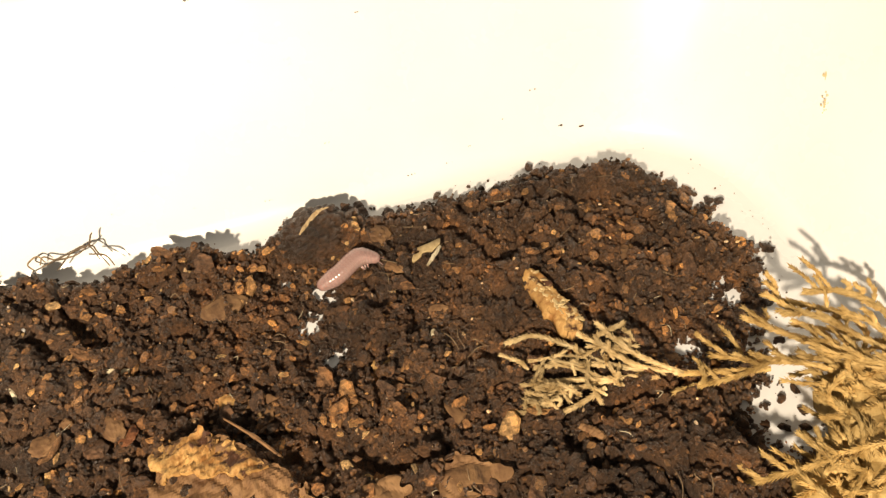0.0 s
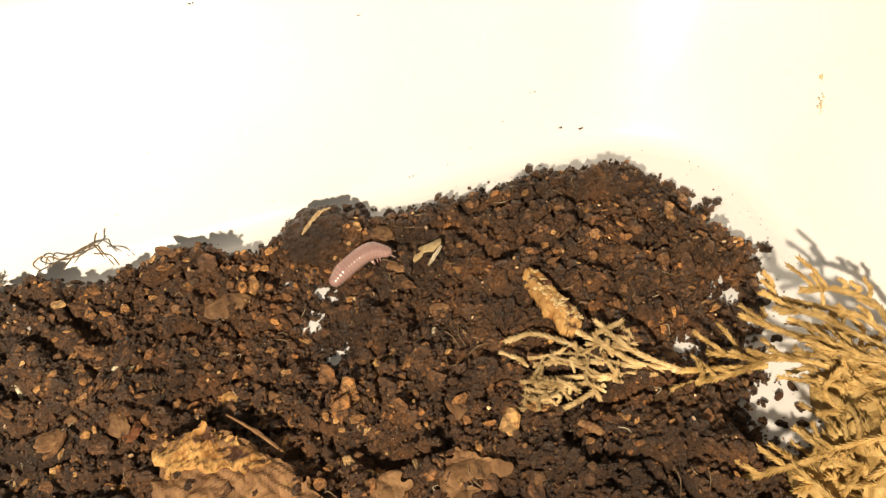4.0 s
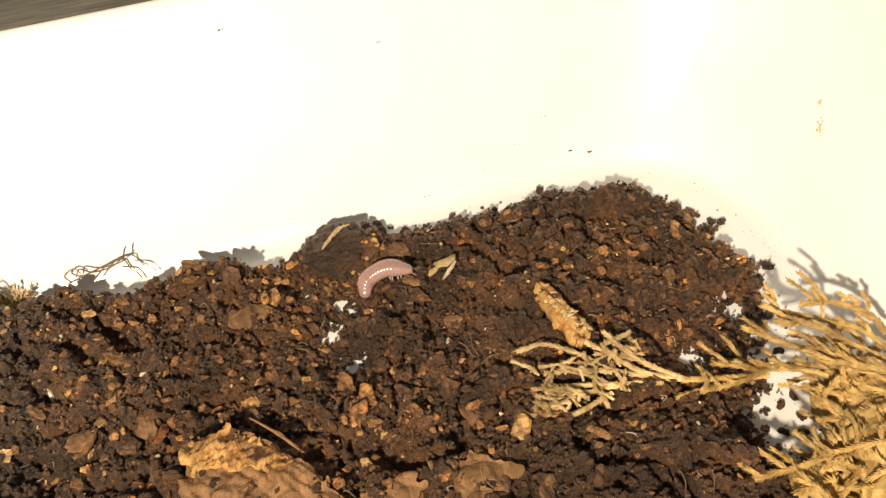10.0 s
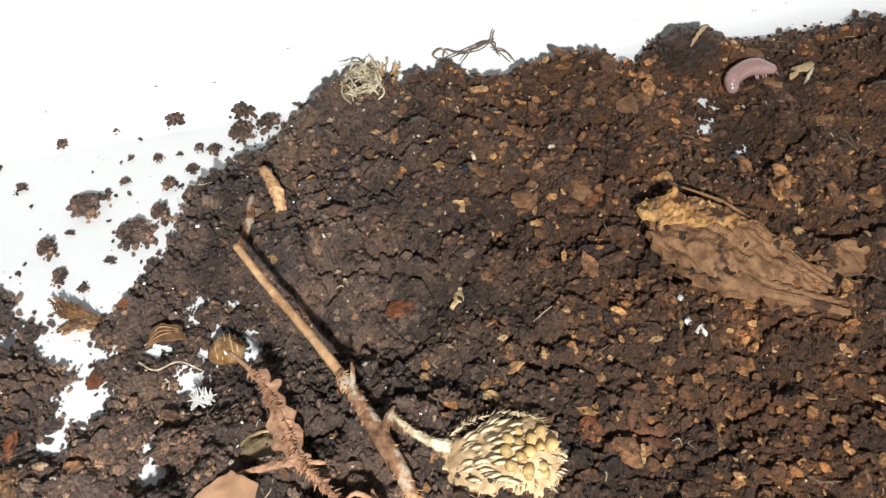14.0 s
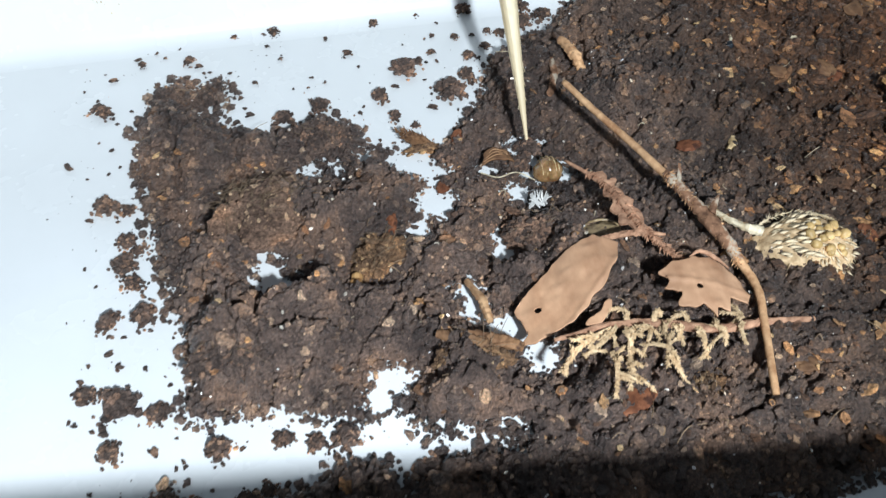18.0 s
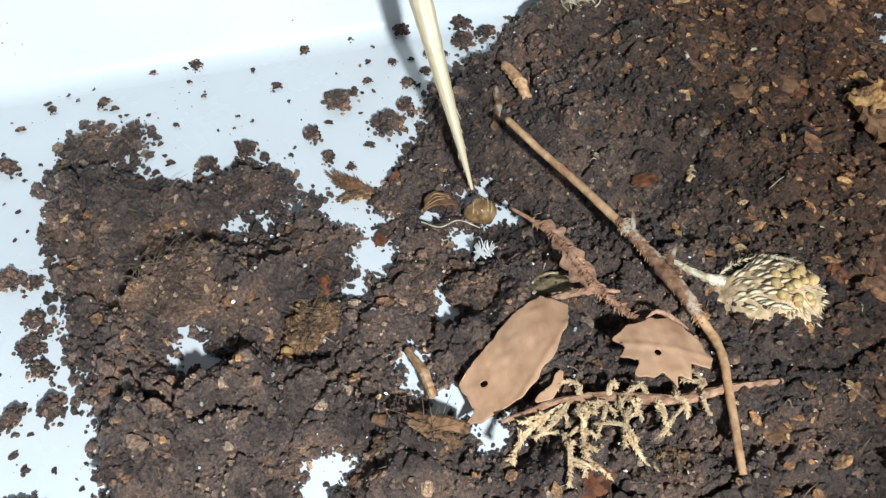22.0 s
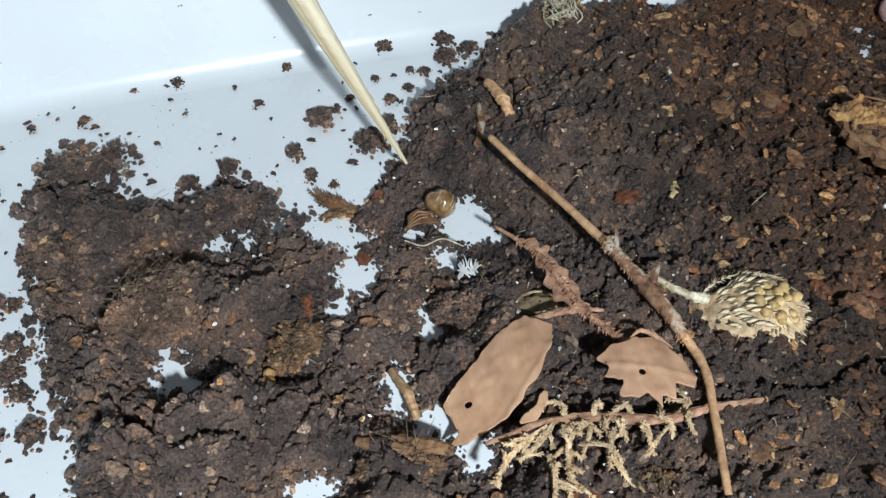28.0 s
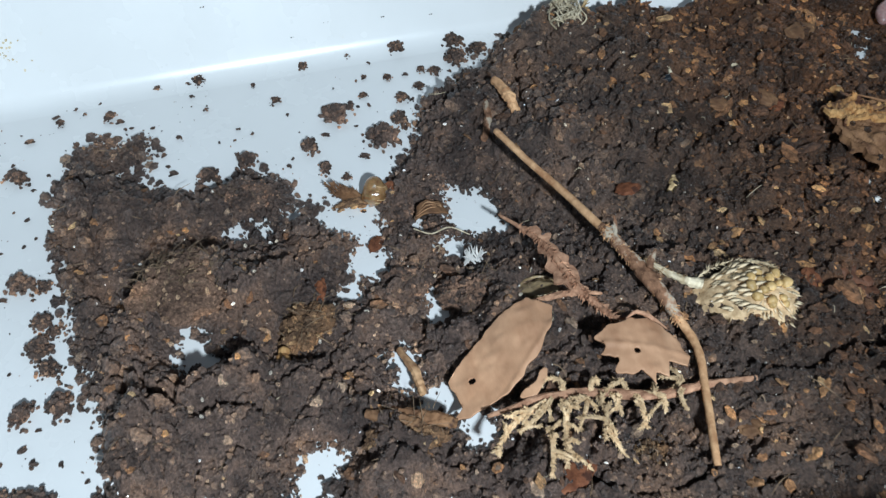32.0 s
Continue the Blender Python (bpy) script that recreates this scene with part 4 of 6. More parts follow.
def build_seed_head():
    t = thing("dried_seed_head", 12, -57, 4.5, "pale tan dried flower head with papery scales on a hairy stalk", "seed head")
    part("stalk", mesh_of("stalk", *tube([(-7.4, 6.2, 1.9), (-6.4, 4.4, 2.0), (-5.0, 2.8, 2.0), (-3.4, 1.8, 2.0)], [0.25, 0.32, 0.42, 0.6], 24, 8, 0.2, 1), PALE), t)
    part("hair_fuzz", mesh_of("hair_fuzz", *leaflets([(-7.8, 6.8, 1.9), (-6.4, 4.4, 2.0), (-3.4, 1.8, 2.0)], 260, 0.8, 0.07, 0.9, 2), LICHEN), t)
    ring = [(-4.8, 0.9), (-3.4, 2.6), (-1.4, 3.2), (0.9, 3.4), (3.0, 3.4), (5.0, 2.7), (6.2, 0.4), (5.5, -1.9), (4.2, -3.6), (2.4, -4.6), (0.6, -3.2), (-1.2, -2.9), (-2.9, -2.4), (-4.2, -0.8)]
    dome = lambda x, y: 1.7 - 0.05 * (x - 1) ** 2 - 0.08 * (y + 0.2) ** 2 + 0.35 * vnoise(x, y, 0.7, 80)
    part("cup", mesh_of("cup", *sheet(ring, dome, 0.22, 1.3, (), 0.6, 40), LICHEN, True), t, "shaggy grey-beige cup")
    rng = np.random.RandomState(9)
    strip = mesh_of("scale", *leaflets([(0, 0, 0), (0.4, 0, 0), (0.8, 0, 0)], 1, 2.9, 0.34, 0.0, 3, 0.55), CREAM, True)
    for k in range(90):
        x, y = rng.uniform(-4.4, 1.6), rng.uniform(-2.2, 3.0)
        if inside(np.array([x]), np.array([y]), ring)[0] < 0.2 or x - 0.6 * y > 0.8:
            continue
        part("papery_scale", strip, t, "", pose(x * MM, y * MM, (float(dome(x, y)) + 0.95) * MM, 0, rng.uniform(-8, 6), -4 + 7 * (y - 0.5) + rng.uniform(-12, 12)))
    kernel = mesh_of("kernel", *lump((0.66, 0.56, 0.5), 12, 0.08, BALL3), KERNEL, True)
    for row, (cx, cy) in enumerate([(3.0, -0.8)] + [(3.0 + q * math.cos(w), -0.8 + q * math.sin(w) * 0.95) for q, n in ((1.25, 6), (2.3, 9)) for w in np.linspace(0, 6.283, n, endpoint=False) + q]):
        x, y = cx + rng.uniform(-0.4, 0.4), cy + rng.uniform(-0.4, 0.4)
        if inside(np.array([x]), np.array([y]), ring)[0] < 0.25:
            continue
        part("kernel", kernel, t, "golden kernel", pose(x * MM, y * MM, (float(dome(x, y)) + 0.9) * MM, rng.uniform(-25, 25), rng.uniform(-25, 25), 57 * row) @ Matrix.Scale(rng.uniform(0.6, 1.05), 4))
    for k in range(60):
        w = rng.uniform(-2.6, 1.5)
        q = rng.uniform(0.8, 3.6)
        x, y = 2.2 + q * math.cos(w), -0.6 + q * math.sin(w)
        if inside(np.array([x]), np.array([y]), ring)[0] < -0.1:
            continue
        part("papery_scale", strip, t, "", pose(x * MM, y * MM, (float(dome(x, y)) + 0.6) * MM, 0, rng.uniform(-4, 14), math.degrees(w) + rng.uniform(-15, 15)) @ Matrix.Scale(0.5, 4))
    part("fringe", mesh_of("fringe", *leaflets([(-3.6, 3.0, 1.4), (0, 4.0, 1.6), (4.4, 3.0, 1.5), (5.6, -0.6, 1.3), (3.2, -4.4, 1.0), (-1, -3.2, 0.8), (-4.0, 0.6, 0.9)], 420, 0.7, 0.08, 1.0, 5), CREAM), t)


build_seed_head()


def build_lichen_branch():
    t = thing("lichen_branch", -4, -65, 4, "thin brown branch overgrown with beige lichen", "branch")
    part("stem", mesh_of("stem", *tube([(-13, 1.6, 1.6), (-7, 1.9, 2.0), (-2, 0.8, 2.2), (2.6, -0.8, 2.2), (7.4, -0.8, 2.0), (13, -1.2, 1.6)], [0.2, 0.36, 0.42, 0.46, 0.4, 0.25], 40, 8, 0.25, 1), PINKISH), t)
    rng = np.random.RandomState(5)
    # sprigs from the branch to their tips
    tips = [(-7.4, 1.4, -13.5, -2.2), (-6.8, 1.6, -10.6, -0.6), (-5.6, 1.6, -6.6, 4.0), (-4.8, 1.4, -7.6, -4.9), (-4.0, 1.2, -5.4, -2.0), (-2.6, 0.9, -3.4, -3.5), (-1.4, 0.6, -1.0, -1.6), (0.4, 0.2, 0.6, -3.4), (1.6, -0.2, 3.0, -2.2), (2.6, -0.6, 3.4, 1.0),
            (4.0, -0.8, 5.8, 0.4), (-3.2, 1.0, -2.0, 2.6), (0.2, 0.2, -0.6, 2.0), (-8.2, -1.2, -9.2, -5.4), (-3.0, -2.4, -2.2, -5.4), (5.0, -0.8, 5.2, -2.4)]
    for k, (ax, ay, ex, ey) in enumerate(tips):
        L = math.hypot(ex - ax, ey - ay)
        pts = [np.array([ax, ay, 2.1]), np.array([(ax + ex) / 2 + rng.uniform(-0.7, 0.7), (ay + ey) / 2 + rng.uniform(-0.5, 0.5), 2.3 + rng.uniform(0, 0.6)]), np.array([ex, ey, rng.uniform(1.2, 2.0)])]
        pair = [tube(pts, [0.26, 0.24, 0.1], 12, 6, 0.3, k), leaflets(pts, int(40 * L), 0.45, 0.12, 1.2, k + 60, 0.8)]
        for j in range(int(L * 1.1)):
            s = spline(pts, 12)[rng.randint(2, 11)]
            d = rng.normal(size=3) * np.array([1.0, 0.9, 0.3])
            q = [s, s + 0.5 * d + np.array([0, 0, 0.3]), s + d]
            pair += [tube(q, [0.2, 0.18, 0.08], 8, 5, 0.3, k + j), leaflets(q, 40, 0.4, 0.11, 1.2, k + j + 90, 0.8)]
        part("lichen_tuft", mesh_of("lichen_tuft", *join(*pair), LICHEN), t)


build_lichen_branch()


# ---- mosses ----
def moss_stem(parent, pts, n, length, seed, mat, name="moss_stem", radius=0.3):
    pair = join(tube(pts, [radius, radius * 0.8, radius * 0.35], 24, 6, 0.25, seed), leaflets(pts, int(n * 3.4), length * 0.8, length * 0.11, 0.5, seed + 7, 0.7))
    return part(name, mesh_of(name, *pair, mat), parent)


def build_moss():
    t = thing("moss_clump", 103.9, -48.2, 0, "shaggy clump of dry golden moss leaning on the tub wall", "moss")
    o = np.array([108, -46, 0.0])
    rng = np.random.RandomState(15)
    ends = [((111, -47, 8), (107, -40, 7.5), (104.5, -36.5, 7), (105.6, -33, 5.6)), ((112, -45, 7), (111, -41, 7.0), (108, -38, 6.6), (105.6, -35.6, 6.0)), ((112.5, -43, 7.6), (112.5, -40, 7.6), (110.5, -37, 7.2), (108, -35.4, 6.4)),
            ((110, -48, 7), (106, -42, 6.2), (103.8, -38.5, 5.0), (101.6, -35, 4.2)), ((109, -49, 7), (104, -43, 5.4), (100, -39.8, 3.8), (96.8, -37.4, 3.0)), ((109, -46.5, 7), (103, -41.4, 5), (97, -40.8, 3.8), (91, -40.2, 3.2)),
            ((108, -55, 8), (103, -53, 7), (97, -52.6, 6), (91, -52, 5.0)), ((111, -50, 9), (108, -47, 9), (106.5, -44.5, 7.6), (105.4, -42.4, 5.6))]
    for k, pts in enumerate(ends):
        moss_stem(t, np.array(pts) - o, 330, 1.0, 300 + k, MOSS, radius=0.26)
        # side sprigs along each stem
        c = spline(pts, 9)
        for j in range(2, 8):
            d = rng.normal(size=3) * np.array([1.4, 1.4, 0.6])
            q = [c[j], c[j] + 0.5 * d + np.array([-0.4, 0.8, 0.3]), c[j] + d * 0.8 + np.array([-0.8, 2.0, 0.2])]
            moss_stem(t, np.array(q) - o, 60, 0.8, 340 + 10 * k + j, MOSS, "moss_sprig", 0.16)
    for k in range(120):
        b = np.array([rng.uniform(98, 111.5), rng.uniform(-60, -41), rng.uniform(2.6, 5.4)])
        if b[0] < 105.5 and b[1] > -53:
            b = b + np.array([5.0, -5.0, 0])
        q = [b, b + np.array([rng.uniform(-1.5, 1.0), rng.uniform(0, 2.5), rng.uniform(0.6, 2.2)]), b + np.array([rng.uniform(-4, 1.0), rng.uniform(1, 5), rng.uniform(0.2, 3.0)])]
        q = [np.array([min(p[0], 109.0 + 0.38 * p[2]), p[1], p[2]]) for p in q]
        moss_stem(t, np.array(q) - o, 110, 0.9, 500 + k, MOSS, "moss_sprig", 0.24)
    part("moss_base", mesh_of("moss_base", *join(*[moved(lump((4.5, 4, 3.0), 520 + k, 0.25, BALL3), x, y, z) for k, (x, y, z) in enumerate([(-2.5, -6, 3.4), (-4, -11, 3.4), (0.6, -1.5, 3.4), (-1.5, -8.5, 3.0), (-1.5, -11, 4.0), (-8.5, -10, 2.0)])]), MOSS), t)
    s = thing("moss_sprig", 79.6, -36.1, 2, "branched straw-coloured dry moss sprig lying on soil", "moss")
    o = np.array([83, -35, 2.0])
    root = (92, -39.6, 3.2)
    for k, pts in enumerate([(root, (86, -36.4, 3.2), (82.4, -32.6, 3.4), (79.6, -30.0, 3.2), (76.6, -29.6, 2.8)), (root, (88, -37.4, 3.6), (85.6, -34.2, 3.8), (83.4, -31.2, 3.8)), (root, (89, -37, 3.8), (87.4, -34.6, 4.0), (86.2, -31.6, 4.2)),
                             ((88, -37.6, 3.4), (86.2, -34.8, 3.6), (85.4, -33, 4.0), (88.4, -32.2, 4.0)), ((90, -38.4, 3), (84, -37.6, 2.9), (79, -37.6, 2.9), (75, -40.2, 2.8)), ((86, -38, 3), (81, -36.4, 3.1), (77, -35.6, 2.9)), ((84, -38.4, 3), (79, -39.4, 2.8), (74.4, -38.0, 2.8)),
                             ((85, -36, 3.2), (81.4, -34.4, 3.2), (78.6, -33.8, 3.0)), ((100, -42.4, 4), (96, -41, 3.6), (92, -39.6, 3.2))]):
        moss_stem(s, np.array(pts) - o, 250, 0.9, 400 + k, PALE_MOSS if k < 8 else MOSS, radius=0.27)
    rng = np.random.RandomState(16)
    for k in range(46):
        b = np.array([rng.uniform(76, 90), rng.uniform(-39.5, -33.5), 3.0])
        q = [b, b + np.array([rng.uniform(-1.4, 0.6), rng.uniform(-0.4, 1.2), 0.7]), b + np.array([rng.uniform(-2.6, 0.8), rng.uniform(-0.8, 2.2), rng.uniform(0.2, 1.2)])]
        moss_stem(s, np.array(q) - o, 60, 0.7, 440 + k, PALE_MOSS, "moss_tuft", 0.14)


build_moss()


def build_tufts():
    t = thing("dry_fluff", 11.9, -7.0, hgt(11.9, -7.0) - 0.3, "tangled ball of pale dry moss on soil", "moss")
    rng = np.random.RandomState(21)
    for k in range(52):
        a, b = rng.rand() * 6.3, rng.rand() * 6.3
        r1 = rng.uniform(1.2, 2.7)
        pts = [(r1 * math.cos(a + q) * 0.9, r1 * math.sin(a + q), 1.4 + 1.1 * math.sin(b + 1.7 * q)) for q in (0, 0.8, 1.7, 2.6)]
        pts = [tuple(np.array(p) + rng.normal(size=3) * 0.45) for p in pts]
        part("fibre", mesh_of("fibre", *join(tube(pts, [0.1, 0.12, 0.06], 14, 5, 0.2, k), leaflets(pts, 14, 0.7, 0.1, 0.9, k)), PALE), t)
    part("straw", mesh_of("straw", *tube([(0.6, -3.0, 0.5), (2.6, -3.2, 0.8), (4.6, -2.2, 0.8)], [0.12, 0.24, 0.08], 14, 6, 0.1, 1), PALE), t, "bent pale straw")
    u = thing("dry_fluff", 15.6, -2.1, hgt(15.6, -2.1) - 0.2, "ragged tuft of yellowish dry moss by the wall", "moss")
    for k in range(22):
        a = rng.uniform(0.2, 2.9)
        L = rng.uniform(1.6, 3.6)
        pts = [(rng.uniform(-1, 1), rng.uniform(-0.8, 0.4), 0.3), (L * 0.5 * math.cos(a), L * 0.35 * math.sin(a), 1.0 + rng.rand()), (L * math.cos(a), L * 0.6 * math.sin(a), 2.0 + 2.2 * rng.rand())]
        part("sprig", mesh_of("sprig", *join(tube(pts, [0.14, 0.12, 0.06], 10, 5, 0.2, k), leaflets(pts, 26, 0.7, 0.16, 0.9, k)), PALE_MOSS), u)
    w = thing("white_tuft", -11.8, -42.4, 1.5, "tiny tuft of stiff whitish fibres", "fibre tuft")
    for k in range(20):
        a = rng.uniform(-0.6, 3.0)
        part("fibre", mesh_of("fibre", *tube([(rng.uniform(-1.2, 1.2), rng.uniform(-0.4, 0.3), 0.2), (0.8 * math.cos(a), 0.6 * math.sin(a), 1.0), (1.2 * math.cos(a) + rng.uniform(-0.3, 0.3), 1.0 * math.sin(a) + rng.uniform(-0.3, 0.3), 1.3 + 0.5 * rng.rand())], [0.11, 0.1, 0.05], 8, 5, 0.1, k), WHITE_BIT), w)
    x = thing("moss_scrap", -22.7, -28.4, 0, "golden-brown scrap of moss and soil on white plastic", "moss")
    part("soil", clod_mesh(77, 0.5, DRY), x, "", pose(0, -0.6 * MM, 0)).scale = (2.3, 1.3, 1.3)
    for k in range(9):
        a = 2.5 + rng.uniform(-0.5, 0.5)
        pts = [(1.6 - 0.3 * k, -0.8 + 0.1 * k, 0.7), (0.4 - 0.3 * k, 0.4, 1.4), (-0.8 - 0.25 * k, 1.4 + 0.12 * k, 1.0 + 0.6 * rng.rand())]
        part("sprig", mesh_of("sprig", *join(tube(pts, [0.15, 0.14, 0.06], 10, 5, 0.2, k), leaflets(pts, 26, 0.7, 0.15, 0.8, k)), BROWN_BARK), x)


build_tufts()


# ---- bark, straws and chips ----
def build_bark():
    t = thing("bark_strip", 79.5, -27.5, 1.9, "narrow strip of golden bark with pale flaking top", "bark")
    ring = [(-2.5, 3.8), (-1.4, 4.9), (-0.3, 4.6), (0.9, 0.8), (2.1, -3.4), (1.4, -4.6), (0.0, -5.5), (-1.4, -1.6)]
    back = lambda x, y: 1.5 - 0.22 * (x + 0.19 * y - 0.3) ** 2 + 0.5 * vnoise(x * 3 + y * 0.6, y * 0.5, 1.0, 81) + 0.25 * vnoise(x, y, 0.5, 82)
    part("strip", mesh_of("strip", *sheet(ring, back, 0.2, 1.3, (), 0.4, 45), GOLD_BARK, True), t)
    rng = np.random.RandomState(42)
    for k in range(60):
        u = rng.uniform(-4.2, 4.2)
        x, y = -u * 0.3 - 0.1 + rng.uniform(-0.5, 0.9), u
        part("flake", mesh_of("flake", *granules(np.array([(0, 0, 0)]), np.array([rng.uniform(0.12, 0.45)]), (0.5, 0.14), 0.3, 0.15, 600 + k, BALL2), PALE_MOSS), t, "", pose(x * MM, y * MM, (float(back(x, y)) + 0.72) * MM, 0, 0, -79))
    part("splinter", mesh_of("splinter", *tube([(-0.9, 4.8, 1.3), (-1.1, 5.6, 1.5), (-1.0, 6.4, 1.7)], [0.2, 0.12, 0.04], 8, 5, 0.2, 3), PALE), t)
    s = thing("bark_slab", 43.5, -40.7, 1.7, "broad weathered slab of brown bark with golden ridges", "bark")
    ring = [(-7.2, 7.4), (-3.0, 8.2), (0.6, 5.4), (4.0, 1.4), (7.6, -3.0), (12.8, -9.4), (10.4, -10.6), (4.2, -8.6), (-1.6, -5.6), (-6.0, -3.0), (-8.2, 2.2)]
    top = lambda x, y: 3.3 - 0.012 * (x + 2) ** 2 - 0.02 * (y - 2) ** 2 + 0.9 * vnoise(x + y, x * 0.4 - y * 0.4, 1.6, 71) + 0.5 * vnoise(x, y, 0.9, 72) - 0.012 * np.maximum(x - 4, 0) ** 2
    part("slab", mesh_of("slab", *sheet(ring, lambda x, y: top(x, y) + 0.35 * vnoise((x + y) * 2.2, (x - y) * 0.5, 1.0, 76) + 0.25 * vnoise(x, y, 0.45, 77), 0.25, 1.0, (), 0.6, 11), BROWN_BARK), s)
    for k, pts in enumerate([[(-6.6, 6.6, 3.2), (-3.0, 7.2, 3.3), (0.8, 4.4, 3.5), (5.0, -0.8, 3.2), (10.4, -8.0, 1.9)], [(-5, -1.4, 3.4), (0.4, -4.2, 3.3), (6.0, -7.6, 2.6), (11.4, -9.8, 1.6)], [(-1, 3.0, 3.8), (4.0, -1.6, 3.5), (9.0, -7.6, 2.3)]]):
        part("ridge", mesh_of("ridge", *tube(pts, [0.3, 0.45, 0.4, 0.2], 40, 7, 0.4, 50 + k), BROWN_BARK), s, "golden flaking ridge")
    gold = [(-8.0, 6.6), (-4.6, 8.0), (-1.6, 7.2), (1.4, 4.2), (3.2, 1.6), (-0.6, 1.4), (-3.6, 3.4), (-6.8, 3.6)]
    part("pale_face", mesh_of("pale_face", *sheet(gold, lambda x, y: top(x, y) + 0.3 + 0.6 * vnoise(x - y, x * 0.5 + y * 0.5, 1.1, 74) + 0.5 * vnoise(x * 1.5 - y, x * 0.6 + y * 0.6, 0.5, 75), 0.2, 0.5, (), 1.0, 46), GOLD_BARK), s, "golden-orange weathered face")
    n = 110
    px, py = rng.uniform(-8, 12, n * 3), rng.uniform(-10, 8, n * 3)
    ok = inside(px, py, ring) > 0.3
    px, py = px[ok][:n], py[ok][:n]
    part("crumbs", mesh_of("crumbs", *granules(np.stack([px, py, top(px, py) + 0.6], 1), 0.2 + 0.55 * rng.rand(len(px)) ** 2, seed=73, ball=BALL2, jitter=0.3), SOIL), s, "dark soil crumbs on the bark")["kind"] = "stuff"
    part("splinter", mesh_of("splinter", *tube([(-0.6, 9.6, 3.0), (2.2, 6.0, 3.7), (4.4, 3.0, 3.4)], [0.1, 0.22, 0.15], 16, 6, 0.2, 54), BROWN_BARK), s)
    # chips: x, y, length, breadth, turn
    chips = [(64.0, -10.4, 1.9, 1.5, 20, BROWN_BARK, "angular brown bark chip by the tub wall"), (64.4, -15.4, 1.7, 0.75, -42, BROWN_BARK, "small brown bark chip under the pink grub"), (-17.8, -29.4, 1.5, 1.4, 0, RED_BARK, "rounded reddish-brown bark pebble"),
             (25.2, -27.8, 1.6, 1.2, 30, BROWN_BARK, "light brown bark chip on dark soil"), (33.0, -28.8, 1.5, 1.1, 80, RED_BARK, "rounded reddish bark chip on dark soil"), (8.7, -37.6, 1.7, 1.2, 10, RED_BARK, "reddish flat bark chip on dark soil"),
             (17.5, -41.3, 1.6, 1.3, 60, RED_BARK, "dark red bark chip on soil"), (44.5, -15.4, 2.6, 1.5, 15, BROWN_BARK, "flat light brown bark flake on soil"), (31.8, -27.9, 1.3, 2.0, 10, BROWN_BARK, "light brown bark chip beside a crack"),
             (59.7, -28.4, 1.2, 1.0, 30, GOLD_BARK, "small orange bark crumb on dark soil"), (89.3, -37.1, 1.2, 1.2, 0, BROWN_BARK, "rounded tan bark chip near bare plastic"), (90.6, -22.3, 1.6, 1.4, 40, BROWN_BARK, "brown bark chip at the soil's far edge"),
             (-29.3, -42.6, 2.4, 0.9, 70, RED_BARK, "reddish bark chip among soil clods"), (-21.6, -36.0, 1.6, 0.8, 60, RED_BARK, "red-brown flake at a bare spot"), (67.5, -22.9, 1.3, 0.7, -10, BROWN_BARK, "small orange-brown bark flake"), (21.5, -56, 2.0, 1.4, 20, RED_BARK, "reddish bark chip beside the seed head"),
             (54.9, -33.1, 1.8, 1.5, 50, BROWN_BARK, "brown bark chip on loose soil"), (65.6, -36.8, 0.9, 2.4, 15, BROWN_BARK, "upright strip of brown bark in soil"), (-10.5, -70, 2.2, 1.4, 30, RED_BARK, "reddish bark flake in soil near the front"), (7, -70.5, 2.0, 1.3, 10, BROWN_BARK, "light brown bark chip near the twig's end")]
    for k, (x, y, a, b, turn, mat, label) in enumerate(chips):
        v, f = granules(np.array([(0.0, 0, 0)]), np.array([1.0]), (0.9, 0.8), 0.13, 0.0, 700 + k, BALL3)
        v = v * np.array([a, b, 0.32 * min(a, b) + 0.15])
        ob = new("bark_chip", mesh_of("bark_chip", v, f, mat))
        ob.matrix_basis = pose(x * MM, y * MM, (hgt(x, y) + 0.45) * MM, 12 * math.sin(k), 10 * math.cos(2 * k), turn)
        tagged(ob, label, "bark chip")
    # curled yellow chip
    y = thing("yellow_chip", 68.8, -15.1, hgt(69.3, -14.6), "curled straw-yellow wood chip on dark soil", "wood chip")
    part("blade", mesh_of("blade", *sheet([(-2.0, -0.6), (-0.8, 0.9), (0.6, 1.1), (2.2, 1.5), (1.6, 0.2), (0.4, -0.4), (-0.6, -0.2)], lambda x, y: 1.2 + 0.15 * x - 0.2 * y ** 2, 0.18, 0.3, (), 0.3, 15), PALE_MOSS, True), y)
    part("tail", mesh_of("tail", *tube([(1.6, 0.2, 1.2), (0.4, -0.9, 0.9), (-0.6, -1.8, 0.7)], [0.2, 0.28, 0.15], 10, 6, 0.2, 1), PALE), y)
